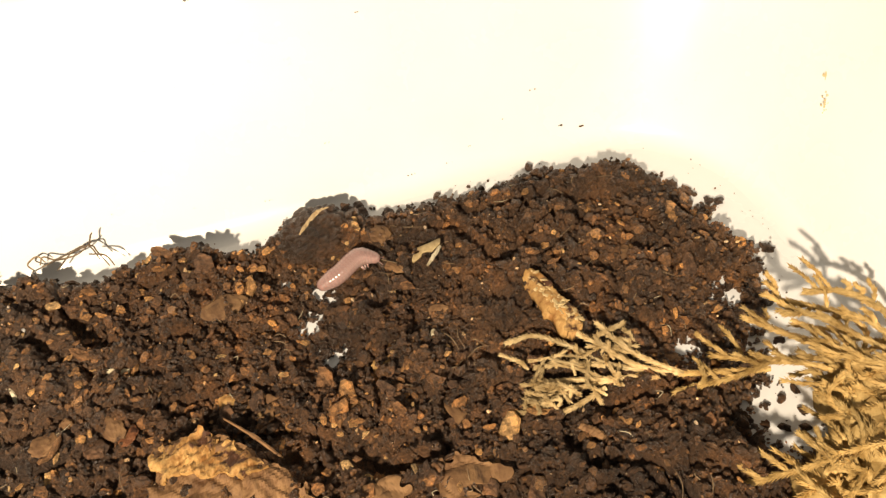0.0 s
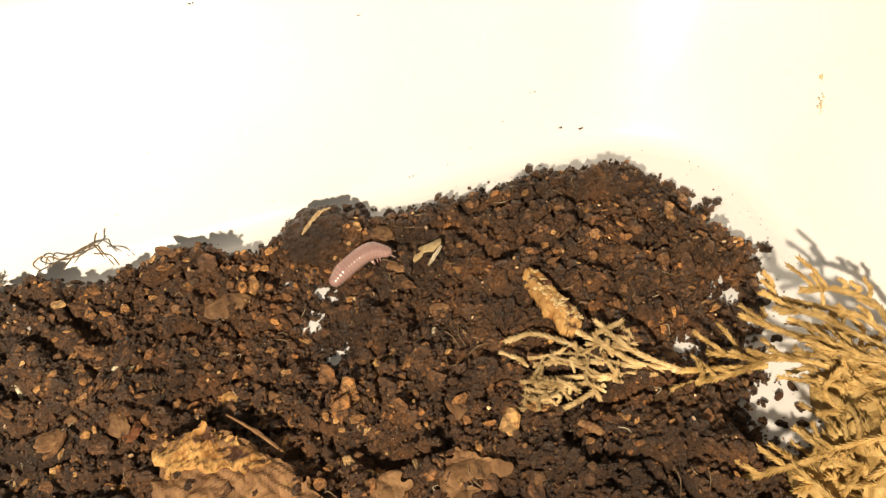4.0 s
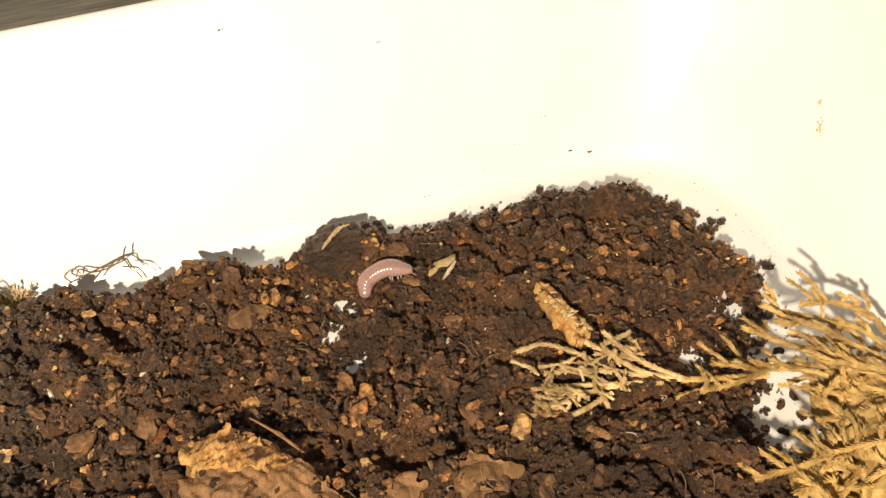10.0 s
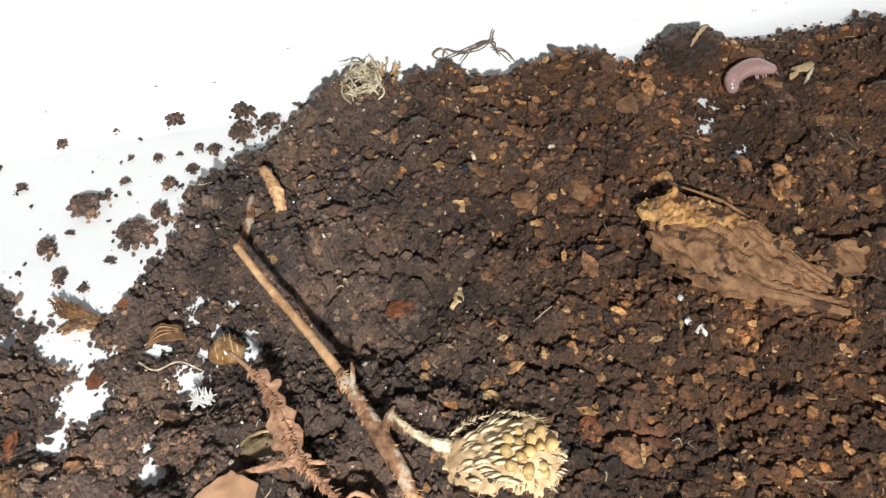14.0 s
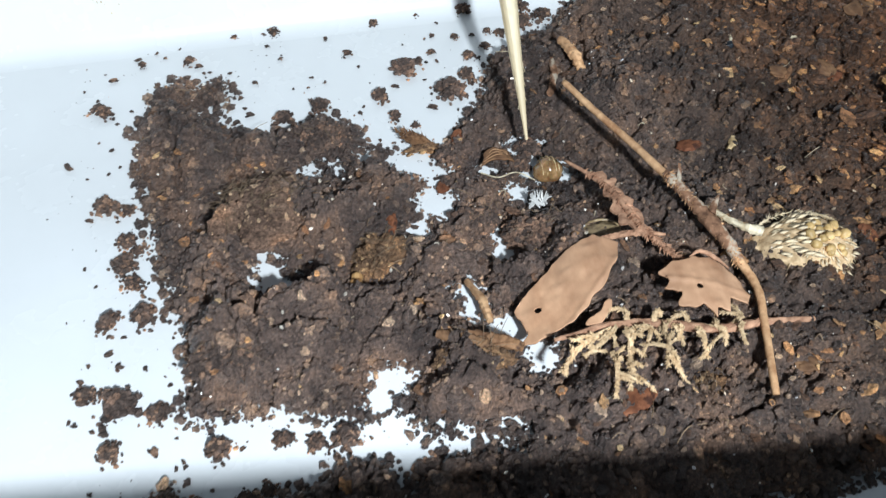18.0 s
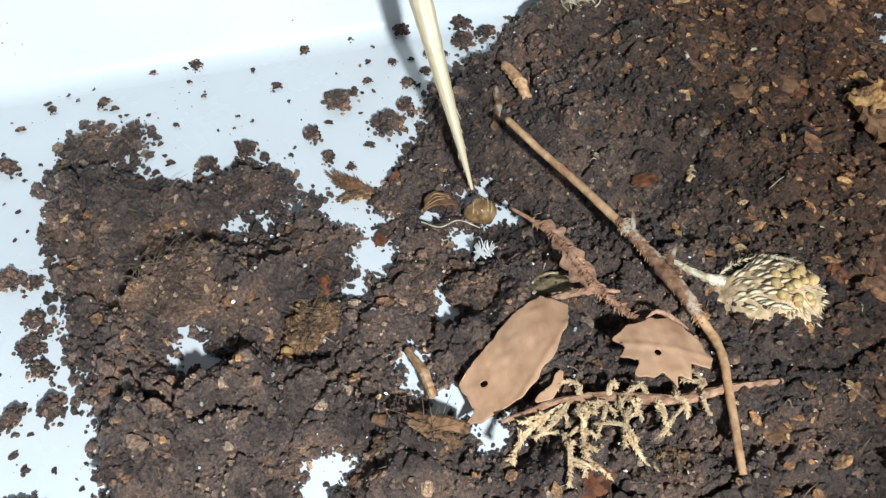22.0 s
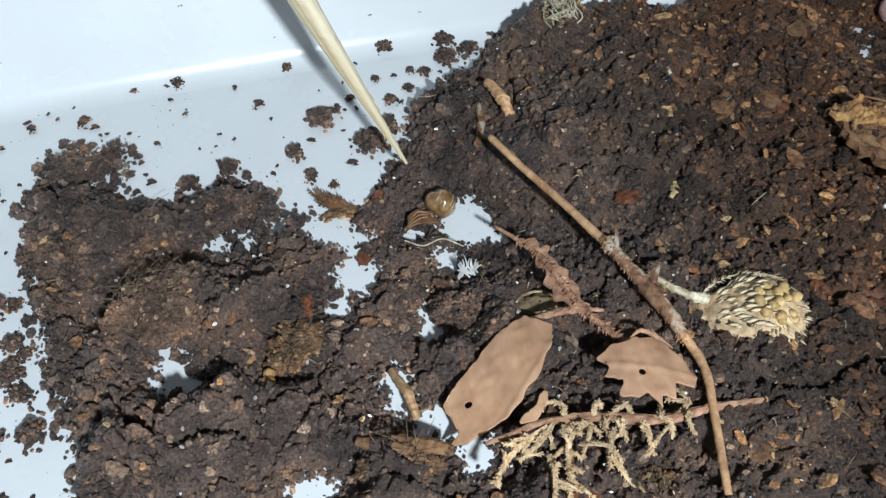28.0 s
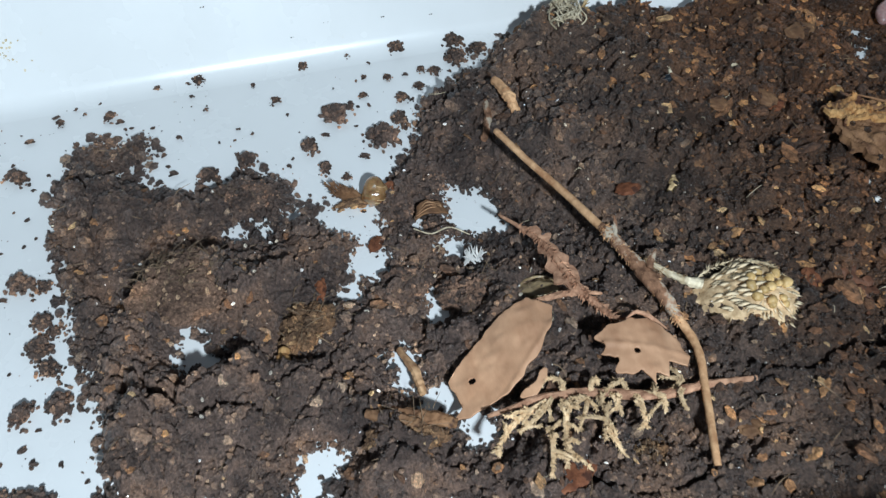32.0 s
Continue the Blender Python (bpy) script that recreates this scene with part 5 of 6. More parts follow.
    # straws and sticks: ends, radius
    sticks = [((-1.6, -17.2, 5.6), (-0.7, -23.6, 5.2), 0.75, TWIG, "short split brown stick on soil", "stick"), ((-3.5, -19.8, 4.6), (-5.6, -26.1, 4.0), 0.5, SCALY, "thin flaking brown stick on soil", "stick"), ((-22.6, -51.6, 1.6), (-21.6, -57.6, 2.2), 0.5, TWIG, "thin brown wood splinter beside bare plastic", "splinter"),
              ((13.9, -38.5, 0), (15.7, -35.9, 0), 0.55, PALE_MOSS, "yellowish wood chip on dark soil", "wood chip"), ((19.2, -16.1, 0), (19.1, -18.4, 0), 0.17, PALE, "tiny pale straw on soil", "straw"), ((32.6, -20.2, 0), (34.1, -21.3, 0), 0.28, PALE, "tiny pale shred on soil", "straw"),
              ((38.0, -43.4, 4.6), (53.3, -50.9, 2.8), 0.62, BROWN_BARK, "long grey-brown stick along the bark slab", "stick"), ((92.2, -20.7, 0), (90.8, -23.9, 0), 0.28, TWIG, "thin brown splinter at the soil's edge", "splinter"), ((76.5, -42.7, 0), (78.0, -44.9, 0), 0.5, BROWN_BARK, "curved orange-brown bark sliver", "splinter"),
              ((-37, -38.6, 4.6), (-36.4, -41.4, 6.0), 0.4, TWIG, "upright wood fibre in a clod", "splinter"), ((42.4, -27.5, 0), (43.8, -27.2, 0), 0.6, PALE, "pale yellow grain on soil", "grain"), ((31.2, -19.9, 0), (33.6, -20.7, 0), 0.4, PALE, "pale torn shred on soil", "straw"),
              ((21.5, -19.2, 0), (21.9, -21.3, 0), 0.25, PALE, "short pale straw on soil", "straw"), ((65.5, -27.2, 0), (66.2, -26.1, 0), 0.3, PALE, "pale fleck of wood on soil", "wood chip"), ((-24.6, -60, 4.0), (-19.6, -62.4, 3.8), 0.7, BROWN_BARK, "mottled tan wood fragment in soil", "wood chip"), ((-27.6, -59.4, 4.2), (-23, -61.8, 4.4), 0.6, BROWN_BARK, "brown streaked wood fragment in soil", "wood chip")]
    for k, (a, b, rad, mat, label, cat) in enumerate(sticks):
        a, b = np.array(a, float), np.array(b, float)
        for p in (a, b):
            p[2] = max(p[2], hgt(p[0], p[1]) + rad * 0.7)
        m = (a + b) / 2
        bend = np.array([0.05, -0.04, 0.05]) * np.linalg.norm(b - a)
        ob = new(cat.replace(" ", "_"), mesh_of("stick", *tube([a - m, bend, b - m], [rad * 0.75, rad, rad * 0.8], 18, 8, 0.18, 800 + k), mat))
        ob.matrix_basis = pose(*(m * MM))
        tagged(ob, label, cat)
    # leaf pieces pressed into the soil
    pieces = [(47.1, -29.5, 2.6, 1.5, 10, "dark reddish leaf piece pressed into soil"), (63.7, -44.3, 4.0, 2.0, -12, "broad brown leaf piece at the soil's surface"), (54.7, -44.8, 3.6, 2.6, 30, "folded brown leaf piece on soil"), (68.4, -41.8, 4.2, 2.2, 10, "flat brown leaf piece under the moss sprig"), (26, -58, 3.0, 2.0, 40, "torn brown leaf piece on soil")]
    for k, (x, y, a, b, turn, label) in enumerate(pieces):
        ring = [(a * math.cos(q) * (1 + 0.18 * math.sin(3 * q + k)), b * math.sin(q) * (1 + 0.2 * math.cos(4 * q + k))) for q in np.linspace(0, 6.28, 15)[:-1]]
        c, s = math.cos(radians(turn)), math.sin(radians(turn))
        me = mesh_of("leaf_piece", *sheet(ring, lambda u, w: ground(x + c * u - s * w, y + s * u + c * w) * 0.45 + hgt(x, y) * 0.55 + 0.55, 0.2, 0.25, (), 1.1, 20 + k), DARK_LEAF if k == 4 else BROWN_BARK)
        ob = new("leaf_piece", me)
        ob.matrix_basis = pose(x * MM, y * MM, 0, 0, 0, turn)
        tagged(ob, label, "leaf")


build_bark()


def build_back_details():
    c = thing("soil_clod", 56.2, -6.8, 0, "large rounded dark soil clod against the tub wall", "soil clod")
    part("clod", mesh_of("clod", *moved(knobbly((6.8, 5.2, 3.9), 61, 420, (0.05, 0.16), BALL6, 0.06), 0.6, -0.4, 2.6, 0, 0, 14), SOIL), c)
    part("straw", mesh_of("straw", *tube([(-1.4, -2.6, 5.5), (0.0, -1.4, 6.0), (1.6, -0.1, 6.1), (2.8, 0.6, 5.6)], [0.12, 0.25, 0.2, 0.1], 20, 6, 0.45, 63), LICHEN), c, "frayed yellow straw")
    r = thing("root_tangle", 27.5, -2.2, 3.4, "wispy tangle of thin brown roots by the wall", "roots")
    for k, pts in enumerate([[(-4.6, 0.4, 0), (-2.2, 0.2, 1.6), (0.6, 0.4, 2.8), (3.0, 0.4, 3.4), (3.4, 0.2, 1.4), (4.6, -2.0, 0.2)], [(-3.6, 1.0, 0.4), (-3.0, 1.6, 1.6), (-1.4, 0.6, 1.4), (1.2, 0.2, 2.2), (3.2, 0.8, 3.8)], [(-1.6, -0.4, 0), (0.6, 0.8, 2.2), (2.6, 0.8, 2.8), (3.6, -0.8, 0.6)],
                             [(2.8, 0.6, 3.2), (3.2, 1.4, 4.4), (3.5, 1.6, 5.0)], [(-4.2, 0.2, 0.6), (-4.9, 1.2, 1.2), (-3.7, 1.8, 1.8), (-2.9, 1.0, 1.0)], [(2.6, -0.4, 2.4), (4.4, -1.0, 1.8), (5.2, -2.2, 0.2)]]):
        part("root", mesh_of("root", *tube([(x, y, z * 0.55) for x, y, z in pts], [0.08, 0.12, 0.07], 30, 5, 0.15, 70 + k), ROOT), r)
    g = thing("golden_frass", -34.6, -50, hgt(-34.6, -50), "lumpy golden-orange droplet on soil", "grain")
    for k, (x, y, s) in enumerate([(0.5, 1.0, 0.6), (0.4, 0.1, 0.75), (-0.2, -0.8, 0.65), (-0.9, -1.1, 0.5)]):
        part("lobe", mesh_of("lobe", *moved(lump((s, s, s * 0.7), 80 + k, 0.12, BALL3), x, y, 0.45), GOLD_BARK, True), g)
    a = thing("husk", -7, -49.4, 3.2, "dull yellow-brown husk half sunk in soil", "husk")
    part("shell", mesh_of("shell", *moved(lump((2.2, 1.5, 0.8), 85, 0.16, BALL4), 0, 0, 0.5), HUSK, True), a)
    part("rim", mesh_of("rim", *tube([(2 * math.cos(q), 1.35 * math.sin(q), 0.9) for q in np.linspace(-0.6, 3.6, 9)], [0.08, 0.16, 0.08], 30, 6, 0.3, 86), HUSK), a)
    h = thing("bark_curl", -14.6, -34, 0.6, "hollow curl of veined brown bark on soil", "bark")
    ring = [(-2.0, -0.8), (-1.4, 0.8), (0.2, 1.4), (1.8, 0.8), (2.0, -0.6), (0.8, -1.0), (-0.6, -0.9)]
    part("shell", mesh_of("shell", *sheet(ring, lambda x, y: 1.9 - 0.22 * x ** 2 - 0.1 * y, 0.18, 0.28, (), 0.25, 31), BROWN_BARK, True), h)
    for k in range(3):
        part("vein", mesh_of("vein", *tube([(-1.8 + 0.4 * k, -0.6 + 0.5 * k, 1.6), (-0.2, 0.5 * k - 0.2, 2.1), (1.4, 0.2 * k, 1.7)], [0.05, 0.07, 0.04], 12, 5, 0.1, 90 + k), TWIG), h)
    n = thing("root_thread", -14, -38.6, 2.2, "thin curved pale root thread on soil", "roots")
    part("thread", mesh_of("thread", *tube([(-3.2, 2.0, 0.2), (-1.6, 0.2, 0.9), (0.6, 0.5, 1.0), (2.6, -0.8, 0.6)], [0.08, 0.1, 0.07], 24, 5, 0.1, 95), PALE), n)
    # small bright pebbles
    for k, (x, y, s, mat, label) in enumerate([(19.8, -23.1, 0.8, JET, "shiny black seed on soil"), (16.9, -22.3, 0.45, WHITE_BIT, "tiny white perlite grain on soil"), (22.4, -11.7, 0.4, WHITE_BIT, "tiny white perlite grain on soil"), (29.9, -34.6, 0.4, WHITE_BIT, "tiny white perlite grain on soil"), (37.3, -48.2, 0.8, WHITE_BIT, "crumb of white perlite on soil"),
                                               (36.2, -47.0, 0.5, WHITE_BIT, "crumb of white perlite on soil"), (36.9, -44.1, 0.45, WHITE_BIT, "crumb of white perlite on soil"), (43.2, -27.6, 0.9, GOLD_BARK, "small yellow pebble on soil"), (27.1, -25.8, 0.7, BROWN_BARK, "small brown pebble on soil"), (18.0, -36.3, 0.8, BROWN_BARK, "tan pebble on dark soil")]):
        ob = new("pebble", mesh_of("pebble", *lump((s, s * 0.85, s * 0.65), 110 + k, 0.14, BALL3), mat, mat is JET))
        ob.matrix_basis = pose(x * MM, y * MM, (hgt(x, y) + s * 0.5) * MM, 0, 0, 50 * k)
        tagged(ob, label, "pebble")
    # rusty stains dried onto the walls: x, y, z, size, turn of the wall
    rng = np.random.RandomState(99)
    for k, (x, y, z, s, side) in enumerate([(117, -11.8, 10.4, 0.9, 1), (117, -12.6, 11.0, 0.55, 1), (118, -17.5, 12.7, 0.8, 1), (118, -18.0, 12.4, 0.5, 1), (119, -15.5, 14.6, 0.3, 1), (-60.6, 3.3, 8.4, 1.3, 0), (-61.0, 2.3, 6.3, 1.7, 0), (-52, 0.9, 1.2, 1.0, 0), (-30.5, 0.5, 0.7, 1.1, 0), (-27.5, 0.4, 0.6, 0.8, 0)]):
        v, f = granules(np.stack([rng.normal(size=12) * s, rng.normal(size=12) * s * 0.5, np.zeros(12)], 1), 0.05 + 0.16 * rng.rand(12), (0.8, 0.12), 0.15, 0.0, 900 + k, BALL2)
        v[:, 2] *= 0.4
        ob = new("stain", mesh_of("stain", v, f, STAIN))
        wall_x = FLOOR[1] + 0.466 * (z - 3.2) - 0.05
        ob.matrix_basis = pose((wall_x if side else x) * MM, (y if side else FLOOR[3] + 0.466 * max(z - 3.2, 0) - 0.25) * MM, z * MM, 0 if side else 65, -65 if side else 0, 90 if side else 0)
        tagged(ob, "yellowish-brown dried stain on the tub wall", "stain", "stains on the walls")


build_back_details()


def build_wall_specks():
    """Bits of soil stuck to the back wall above the bed."""
    rng = np.random.RandomState(123)
    spots = [(68, 0.8, 0.22), (69.4, 0.5, 0.16), (71, 1.6, 0.25), (72.4, 0.9, 0.14), (61, 8, 0.16), (88.6, 8.2, 0.3), (84, 5.6, 0.12), (34.2, 25.8, 0.18), (49.4, 26.4, 0.3), (68.6, 21.4, 0.2), (40, 12, 0.1), (45, 18, 0.1), (92, 3.0, 0.3), (95, 2.4, 0.4), (97, 3.4, 0.3), (100, 2.6, 0.3), (52, 3, 0.2), (76, 2, 0.2), (79, 3.4, 0.16), (33, 6, 0.12), (-36, 9, 0.25), (-20, 5, 0.15), (-5, 4, 0.25), (-12, 4.6, 0.3), (5, 6.4, 0.2), (-25, 3.8, 0.2)]
    c = np.array([(x + rng.normal() * 0.25, FLOOR[3] + 0.466 * max(z - 3.2, 0) - 0.05 + (-0.5 if z < 2.5 else 0), z) for x, z, s in spots for _ in range(3)])
    r = np.array([s * rng.uniform(0.25, 0.6) for x, z, s in spots for _ in range(3)])
    v, f = granules(c, r, seed=124)
    tagged(new("wall_specks", mesh_of("wall_specks", v, f, CLOD)), "specks of soil stuck to the white wall", "soil", "", "stuff")


build_wall_specks()

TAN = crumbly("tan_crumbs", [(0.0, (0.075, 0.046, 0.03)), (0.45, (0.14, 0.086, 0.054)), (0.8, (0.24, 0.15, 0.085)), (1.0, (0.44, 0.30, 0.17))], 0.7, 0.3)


def matted_clod(x, y, a, b, h, mat, label, seed, fibres=30):
    t = thing("matted_clod", x, y, 0, label, "soil clod")
    rng = np.random.RandomState(seed)
    base = hgt(x, y) * 0.6
    body = moved(knobbly((a, b, h), seed, 520, (0.03, 0.17), BALL6, 0.26), 0, 0, base)
    part("clod", mesh_of("clod", *body, mat), t)
    top = body[0][body[0][:, 2] > base]
    spots = top[rng.randint(0, len(top), 420)] + rng.normal(size=(420, 3)) * 0.08
    part("crumb_crust", mesh_of("crumb_crust", *granules(spots, 0.12 + 0.4 * rng.rand(420) ** 2, (0.8, 0.6), 0.3, seed=seed + 1), mat), t)["kind"] = "stuff"
    n = 60
    q, w = np.sqrt(rng.rand(n)) * 0.9, rng.rand(n) * 6.283
    c = np.stack([a * q * np.cos(w) * 0.8, b * q * np.sin(w) * 0.8, base + h * 0.8 * np.sqrt(1 - q * q)], 1)
    made = []
    for k in range(fibres):
        p = c[rng.randint(n)]
        d = rng.normal(size=3) * np.array([0.9, 0.9, 0.6])
        made.append(tube([p, p + d * 0.6 + np.array([0, 0, 0.3]), p + d * 1.3], [0.025, 0.035, 0.015], 7, 4, 0.1, k))
    part("fibre_fuzz", mesh_of("fibre_fuzz", *join(*made), ROOT), t)["kind"] = "stuff"


matted_clod(-42.6, -39.4, 7.0, 4.2, 6.0, TAN, "tall matted greyish-brown clod full of fibres", 400, 130)
matted_clod(-31, -46, 4.4, 3.6, 4.4, DRY, "golden-brown matted clod with pale fibres", 402, 50)
matted_clod(-24, -61.6, 4.4, 2.6, 3.6, DRY, "mottled tan clod of decayed wood", 404, 40)
matted_clod(-13.2, -46.9, 4.2, 3.2, 4.0, CLOD, "dark rounded soil clod behind the leaf", 406, 12)
matted_clod(-19.2, -42.6, 3.0, 2.4, 2.4, CLOD, "dark crumbly soil clod beside a bare spot", 408, 10)
matted_clod(-35, -26.2, 4.6, 2.6, 2.4, CLOD, "dark oval soil clod near the bare floor", 410, 6)
matted_clod(-48, -57, 4.6, 3.0, 3.0, CLOD, "dark soil clod at the bed's corner", 412, 14)
matted_clod(-3, -69.5, 5.0, 2.4, 2.6, DRY, "tan crumbly clod in front of the lichen branch", 414, 24)

# moving clods around the pick, in their first places
PUSHED = []
for k, (x, y, r) in enumerate([(-9.8, -31.6, 1.9), (-7.2, -33.2, 1.7), (-11.6, -34.4, 1.5), (-8.0, -35.6, 1.2), (-20.4, -31.4, 1.6), (-21.0, -35.2, 1.2), (-15.6, -36.8, 1.4)]):
    PUSHED.append(clod_at(x, y, r, k + 1, "loose dark soil clod beside the bare patch", "clods pushed by the pick"))


# ---- the pick, the pod and the grub ----
def build_pick():
    t = thing("bamboo_pick", 0, 0, 0, "pale bamboo pick with a split sharpened point", "pick")
    v, f = tube([(0, 0, 0), (0, 0, 6), (0.05, 0, 14), (0.05, 0.05, 24), (0, 0, 50), (0, 0, 95)], [0.16, 0.52, 0.95, 1.35, 1.5, 1.5], 60, 12, 0.04, 5)
    part("shaft", mesh_of("shaft", v, f, WOOD, False), t)
    rng = np.random.RandomState(6)
    for k in range(9):
        a, z = rng.rand() * 6.3, rng.uniform(0.5, 11)
        r0 = np.interp(z, [0, 6, 14], [0.16, 0.52, 0.95])
        c, s = math.cos(a), math.sin(a)
        part("splinter", mesh_of("splinter", *tube([(r0 * c, r0 * s, z + 0.9), (r0 * c * 1.1, r0 * s * 1.1, z + 0.2), ((r0 + 0.18) * c, (r0 + 0.18) * s, z - 0.35)], [0.05, 0.06, 0.02], 6, 4, 0.1, k), WOOD), t)
    return t


def build_pod():
    t = thing("amber_pod", -8.9, -36.8, 1.5, "glossy amber-brown rolled-up pod with pale ribs", "seed pod")
    part("body", mesh_of("body", *lump((1.75, 1.62, 1.5), 120, 0.06, BALL4), AMBER, True), t)
    for k in range(5):
        w = -0.9 + 0.45 * k
        r0 = 1.66 * math.cos(w * 0.8)
        part("rib", mesh_of("rib", *tube([(1.55 * math.sin(w * 0.8), r0 * math.cos(q), r0 * 0.93 * math.sin(q)) for q in np.linspace(0.1 * k, 2.8, 8)], [0.04, 0.08, 0.04], 24, 5, 0.2, 121 + k), PALE_MOSS), t, "pale curved rib")
    return t


SEGMENTS = 17


def build_grub():
    t = thing("pink_grub", 0, 0, 0, "plump glossy pink segmented grub with tiny legs", "grub")
    made = []
    for k in range(SEGMENTS):
        u = k / (SEGMENTS - 1)
        r0 = 1.13 * min(1.0, 0.74 + 1.6 * u) * (1 - 0.35 * max(0, u - 0.78) / 0.22)
        v, f = BALL4
        v = np.sign(v) * np.abs(v) ** np.array([1.0, 0.9, 0.9]) * np.array([1.05, r0, r0 * 0.94])
        s = part("segment", mesh_of("segment", v, f, SKIN, True), t)
        if 11 <= k <= 15 and k != 13:
            for side in (-1, 1):
                part("leg", mesh_of("leg", *tube([(0, side * r0 * 0.7, -r0 * 0.55), (0.15, side * r0 * 1.05, -r0 * 0.8), (0.25, side * r0 * 1.0, -r0 * 1.15)], [0.12, 0.1, 0.05], 8, 5, 0.05, k), SKIN, True), s)
        if k == SEGMENTS - 1:
            for side in (-1, 1):
                part("feeler", mesh_of("feeler", *tube([(0.5, side * 0.25, 0), (1.0, side * 0.42, -0.15), (1.5, side * 0.5, -0.4)], [0.1, 0.09, 0.05], 8, 5, 0.05, 40), SKIN, True), s)
        made.append(s)
    return made


pick, pod, grub = build_pick(), build_pod(), build_grub()


def build_fibres():
    """Short root hairs and wood threads lying over the soil."""
    rng = np.random.RandomState(140)
    for name, mat, n, label in (("dark_fibres", ROOT, 300, "short brown root fibres on the soil"), ("pale_fibres", PALE, 60, "short pale wood threads on the soil")):
        x, y = rng.uniform(-60, 108, n * 2), rng.uniform(-80, -2, n * 2)
        ok = edge(x, y) > 1.0
        made = []
        for px, py in list(zip(x[ok], y[ok]))[:n]:
            a, L, bend = rng.rand() * 6.3, 0.4 + 1.6 * rng.rand() ** 2, rng.uniform(-0.6, 0.6)
            z = hgt(px, py) + 0.35
            c, s = math.cos(a), math.sin(a)
            made.append(tube([(px - c * L, py - s * L, z), (px - s * bend, py + c * bend, z + 0.25), (px + c * L, py + s * L, z + rng.uniform(-0.3, 0.2))], [0.03, 0.055, 0.025], 7, 4, 0.1, 1))
        tagged(new(name, mesh_of(name, *join(*made), mat)), label, "fibres", "", "stuff")


build_fibres()


PICK = [
    (0.0, -22.0, 30.0, 48.0, -0.091, 0.549, 0.831),
    (16.9, -22.0, 30.0, 48.0, -0.091, 0.549, 0.831),
    (17.3, -7.2, -30.7, 4.0, -0.091, 0.549, 0.831),
    (17.6, -9.1, -33.9, 4.0, -0.066, 0.579, 0.813),
    (18.0, -10.9, -33.7, 4.0, -0.040, 0.585, 0.810),
    (18.3, -7.6, -30.2, 2.5, -0.100, 0.625, 0.774),
    (18.6, -8.3, -28.6, 2.5, -0.142, 0.651, 0.745),
    (18.9, -22.0, 30.0, 48.0, -0.142, 0.651, 0.745),
    (20.8, -22.0, 30.0, 48.0, -0.138, 0.602, 0.787),
    (21.0, -12.3, -23.9, 16.0, -0.138, 0.602, 0.787),
    (21.1, -11.1, -25.2, 4.0, -0.138, 0.602, 0.787),
    (21.5, -9.4, -36.1, 2.5, -0.082, 0.678, 0.731),
    (22.0, -10.5, -33.5, 2.5, -0.094, 0.669, 0.737),
    (22.5, -6.6, -34.0, 2.5, -0.090, 0.663, 0.743),
    (23.0, -11.7, -33.0, 2.5, -0.107, 0.666, 0.738),
    (23.5, -9.2, -36.1, 2.5, -0.114, 0.675, 0.729),
    (24.0, -7.3, -38.3, 2.5, -0.113, 0.680, 0.724),
    (24.5, -8.7, -40.2, 2.5, -0.133, 0.686, 0.715),
    (25.0, -9.4, -37.5, 2.5, -0.137, 0.678, 0.722),
    (25.3, -9.3, -36.8, 2.5, -0.142, 0.680, 0.720),
    (25.6, -10.4, -34.7, 2.5, -0.175, 0.680, 0.712),
    (25.8, -11.0, -32.9, 2.5, -0.167, 0.679, 0.715),
    (26.0, -11.5, -30.1, 2.5, -0.188, 0.675, 0.713),
    (26.2, -11.6, -30.7, 2.5, -0.212, 0.642, 0.737),
    (26.5, -12.1, -27.6, 2.5, -0.257, 0.584, 0.770),
    (27.4, -16.1, -21.6, 10.5, -0.343, 0.498, 0.787),
    (28.5, -13.0, -34.1, 2.5, -0.429, 0.411, 0.804),
    (29.0, -12.0, -32.5, 2.5, -0.446, 0.400, 0.801),
    (29.5, -15.3, -30.9, 2.5, -0.433, 0.397, 0.809),
    (30.0, -13.2, -30.9, 2.5, -0.481, 0.395, 0.783),
    (30.2, -12.6, -30.3, 2.5, -0.518, 0.385, 0.764),
    (30.5, -20.4, -35.6, 2.5, -0.375, 0.436, 0.818),
    (30.8, -28.0, -36.9, 2.5, -0.238, 0.444, 0.864),
    (31.0, -22.2, -35.6, 2.5, -0.377, 0.434, 0.818),
    (31.3, -16.1, -28.9, 2.5, -0.465, 0.362, 0.808),
    (31.4, -17.0, -27.6, 2.5, -0.450, 0.348, 0.822),
    (31.7, -22.0, -25.8, 2.5, -0.425, 0.326, 0.845),
    (31.9, -50.0, 30.0, 48.0, -0.425, 0.326, 0.845),
    (32.0, -50.0, 32.0, 49.0, -0.425, 0.326, 0.845),
]
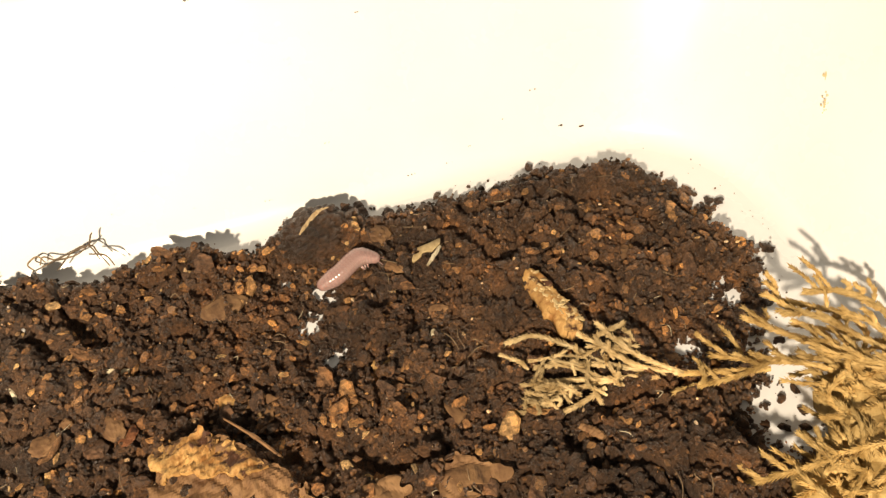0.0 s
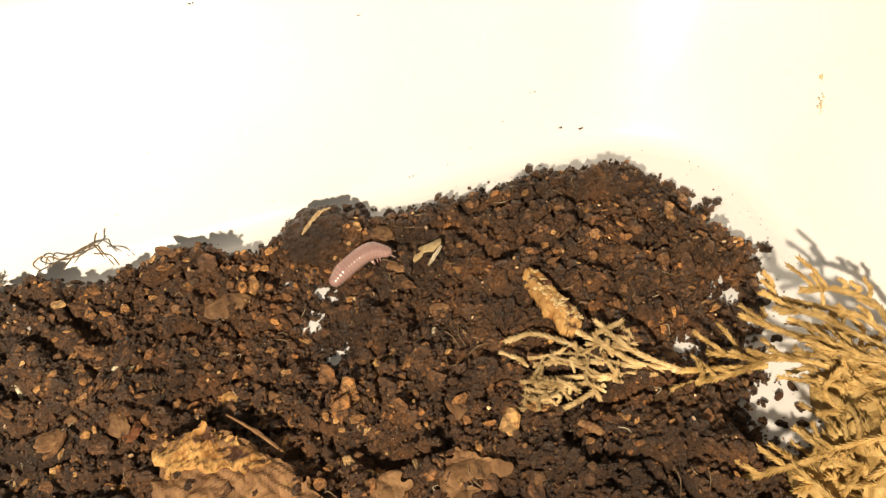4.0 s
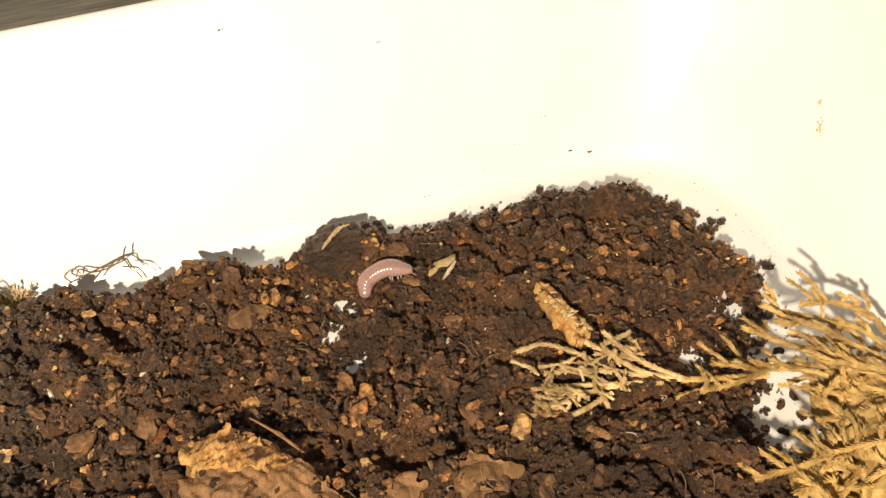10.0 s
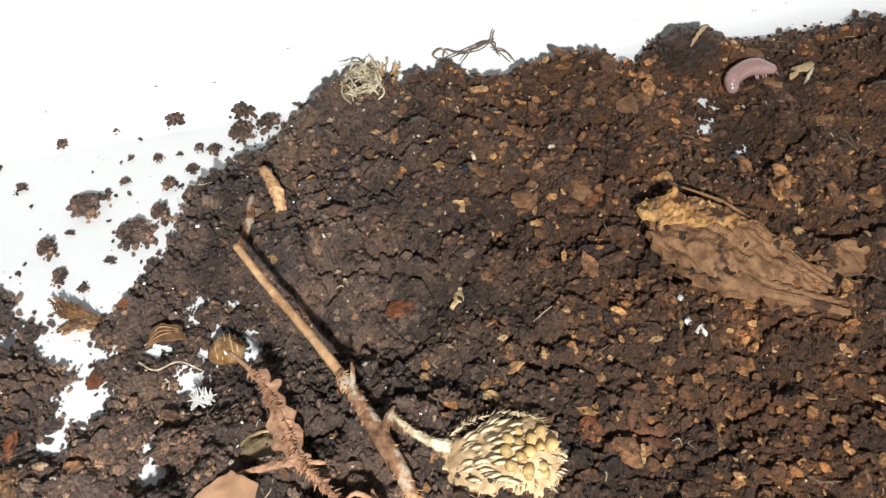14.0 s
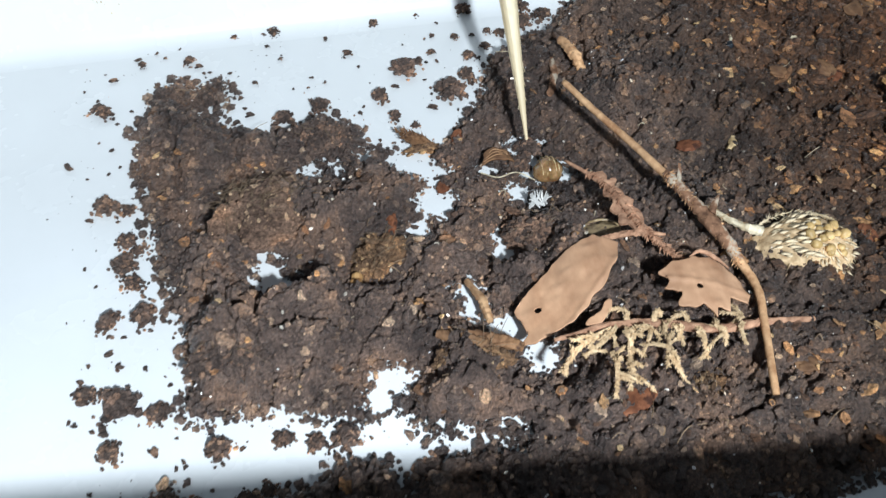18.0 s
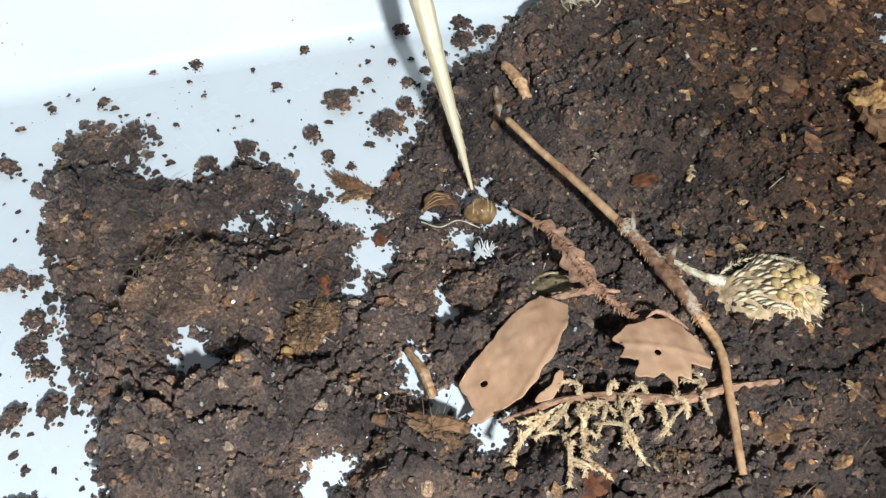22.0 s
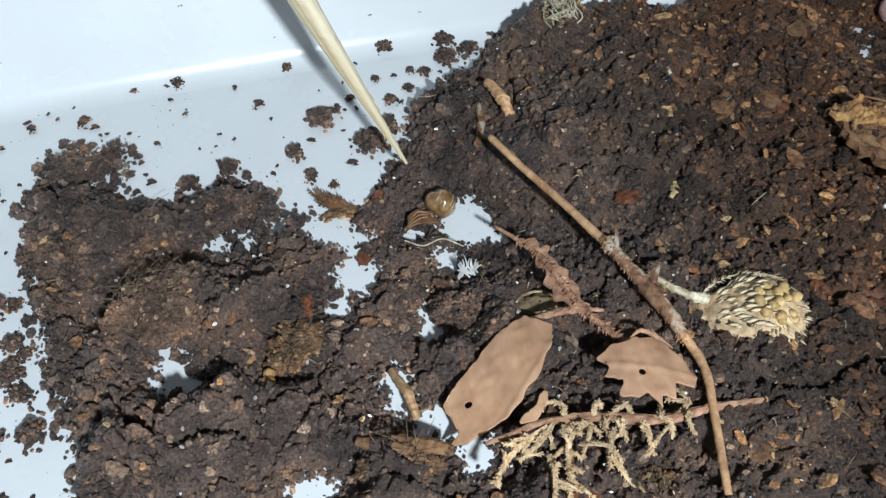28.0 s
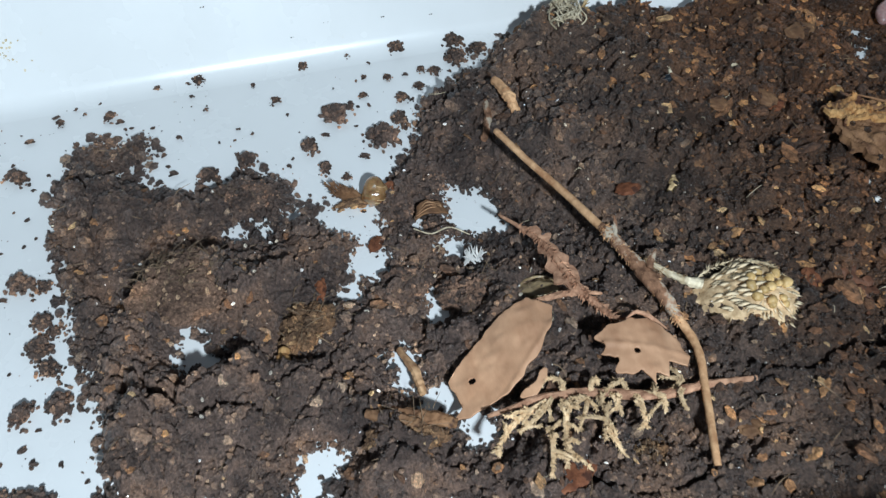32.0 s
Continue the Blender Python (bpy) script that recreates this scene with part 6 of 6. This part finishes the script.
POD = [
    (0.0, -8.9, -36.8, 1.6),
    (19.0, -8.9, -36.8, 1.6),
    (21.2, -8.4, -37.7, 1.6),
    (21.5, -10.2, -34.5, 1.6),
    (22.0, -10.2, -36.0, 1.6),
    (22.5, -8.9, -36.2, 1.6),
    (23.0, -8.9, -35.6, 1.6),
    (23.5, -7.5, -38.6, 1.6),
    (24.0, -7.6, -39.1, 1.6),
    (24.5, -8.3, -40.0, 1.6),
    (25.0, -8.0, -36.3, 1.6),
    (25.4, -7.4, -34.7, 1.6),
    (25.8, -9.7, -30.8, 1.6),
    (26.0, -9.7, -28.6, 1.6),
    (26.2, -10.2, -29.0, 1.6),
    (26.5, -10.8, -26.5, 3.1),
    (28.5, -11.7, -32.8, 1.6),
    (29.0, -12.2, -32.0, 1.6),
    (29.5, -15.3, -32.3, 1.6),
    (30.2, -11.7, -31.0, 3.1),
    (30.8, -13.8, -31.2, 1.6),
    (31.0, -14.0, -30.7, 1.6),
    (31.3, -18.2, -27.4, 1.6),
    (32.0, -20.1, -28.9, 1.6),
]
BODY = [
    (0.0, (55.7, -15.2, 2.2), (58.1, -14.8, 3.0), (60.7, -13.7, 3.7), (62.8, -14.2, 3.3)),
    (1.0, (55.9, -15.1, 2.2), (58.4, -14.6, 3.0), (60.9, -13.5, 3.7), (63.2, -13.9, 3.3)),
    (2.0, (56.5, -15.2, 2.2), (58.6, -14.2, 3.0), (61.2, -13.1, 3.7), (63.7, -13.3, 3.3)),
    (3.0, (56.4, -15.1, 2.2), (58.6, -14.1, 3.0), (61.3, -13.2, 3.7), (63.7, -13.6, 3.3)),
    (3.5, (56.6, -15.2, 2.2), (58.9, -14.1, 3.0), (61.7, -13.2, 3.7), (64.0, -13.7, 3.3)),
    (5.5, (57.7, -15.2, 2.2), (59.3, -13.7, 3.0), (61.5, -13.5, 3.7), (64.4, -13.7, 3.3)),
    (6.0, (57.8, -15.3, 2.2), (59.5, -13.9, 3.0), (61.7, -13.5, 3.7), (64.4, -14.3, 3.3)),
    (7.0, (58.2, -15.4, 2.2), (59.3, -13.9, 3.0), (61.8, -13.4, 3.7), (64.5, -14.4, 3.3)),
    (8.0, (58.6, -15.4, 2.2), (59.3, -14.0, 3.0), (61.8, -13.4, 3.7), (64.7, -14.9, 3.3)),
    (9.0, (58.3, -15.4, 2.2), (59.4, -13.7, 3.0), (62.0, -13.5, 3.7), (64.9, -14.5, 3.3)),
    (10.0, (58.5, -15.6, 2.2), (59.3, -14.0, 3.0), (61.8, -13.6, 3.7), (64.6, -14.4, 3.3)),
    (11.0, (58.7, -15.3, 2.2), (59.4, -13.9, 3.0), (62.0, -13.3, 3.7), (65.0, -14.0, 3.3)),
]


# clod number, then seconds and the places it is pushed to
PUSHES = [
    (0, (0.0, -9.8, -31.6), (21.2, -9.8, -31.6), (21.6, -10.6, -30.4), (25.5, -10.6, -30.2), (26.0, -12.6, -28.2), (32.0, -12.6, -28.2)),
    (1, (0.0, -7.2, -33.2), (25.3, -7.2, -33.2), (25.8, -6.0, -30.2), (32.0, -6.0, -30.2)),
    (2, (0.0, -11.6, -34.4), (21.3, -11.6, -34.4), (22.0, -12.8, -33.6), (25.4, -12.8, -33.6), (26.0, -13.8, -31.6), (32.0, -13.8, -31.6)),
    (3, (0.0, -8.0, -35.6), (21.3, -8.0, -35.6), (21.8, -5.4, -35.4), (32.0, -5.4, -35.4)),
    (4, (0.0, -20.4, -31.4), (30.9, -20.4, -31.4), (31.3, -17.4, -32.2), (32.0, -17.2, -32.4)),
    (5, (0.0, -21.0, -35.2), (30.4, -21.0, -35.2), (30.8, -25.4, -36.4), (32.0, -25.6, -36.8)),
    (6, (0.0, -15.6, -36.8), (30.4, -15.6, -36.8), (31.2, -14.6, -35.0), (32.0, -14.6, -35.0)),
]


def aimed(x, y, z, u, v, w):
    """A pose whose own z axis points along u, v, w."""
    return Matrix.Translation((x * MM, y * MM, z * MM)) @ Vector((u, v, w)).to_track_quat("Z", "Y").to_matrix().to_4x4()


def motions():
    walk(pick, [(t, aimed(*p)) for t, *p in PICK])
    walk(pod, [(t, pose(x * MM, y * MM, z * MM, 9 * (x + 9), 7 * (y + 37), 12 * (x + 9))) for t, x, y, z in POD])
    for k, *rows in PUSHES:
        walk(PUSHED[k], [(t, pose(x * MM, y * MM, 0, 0, 0, 77.0 * (k + 1) + 20 * (x - rows[0][1]))) for t, x, y in rows])
    body = BODY + [(32.0, *BODY[-1][1:])]
    places = []
    for t, *points in body:
        c = spline(points, 200)
        run = np.concatenate([[0], np.cumsum(np.linalg.norm(np.diff(c, axis=0), axis=1))])
        at = [int(np.argmin(abs(run - run[-1] * (0.05 + 0.9 * (k + 0.5) / SEGMENTS)))) for k in range(SEGMENTS)]
        d = np.gradient(c, axis=0)
        places.append((t, [(c[i], d[i]) for i in at]))
    for k, segment in enumerate(grub):
        rows = []
        for t, list_of in places:
            p, d = list_of[k]
            turn = Vector(d).to_track_quat("X", "Z").to_matrix().to_4x4()
            rows.append((t, Matrix.Translation(Vector(p) * MM) @ turn))
        walk(segment, rows)


motions()
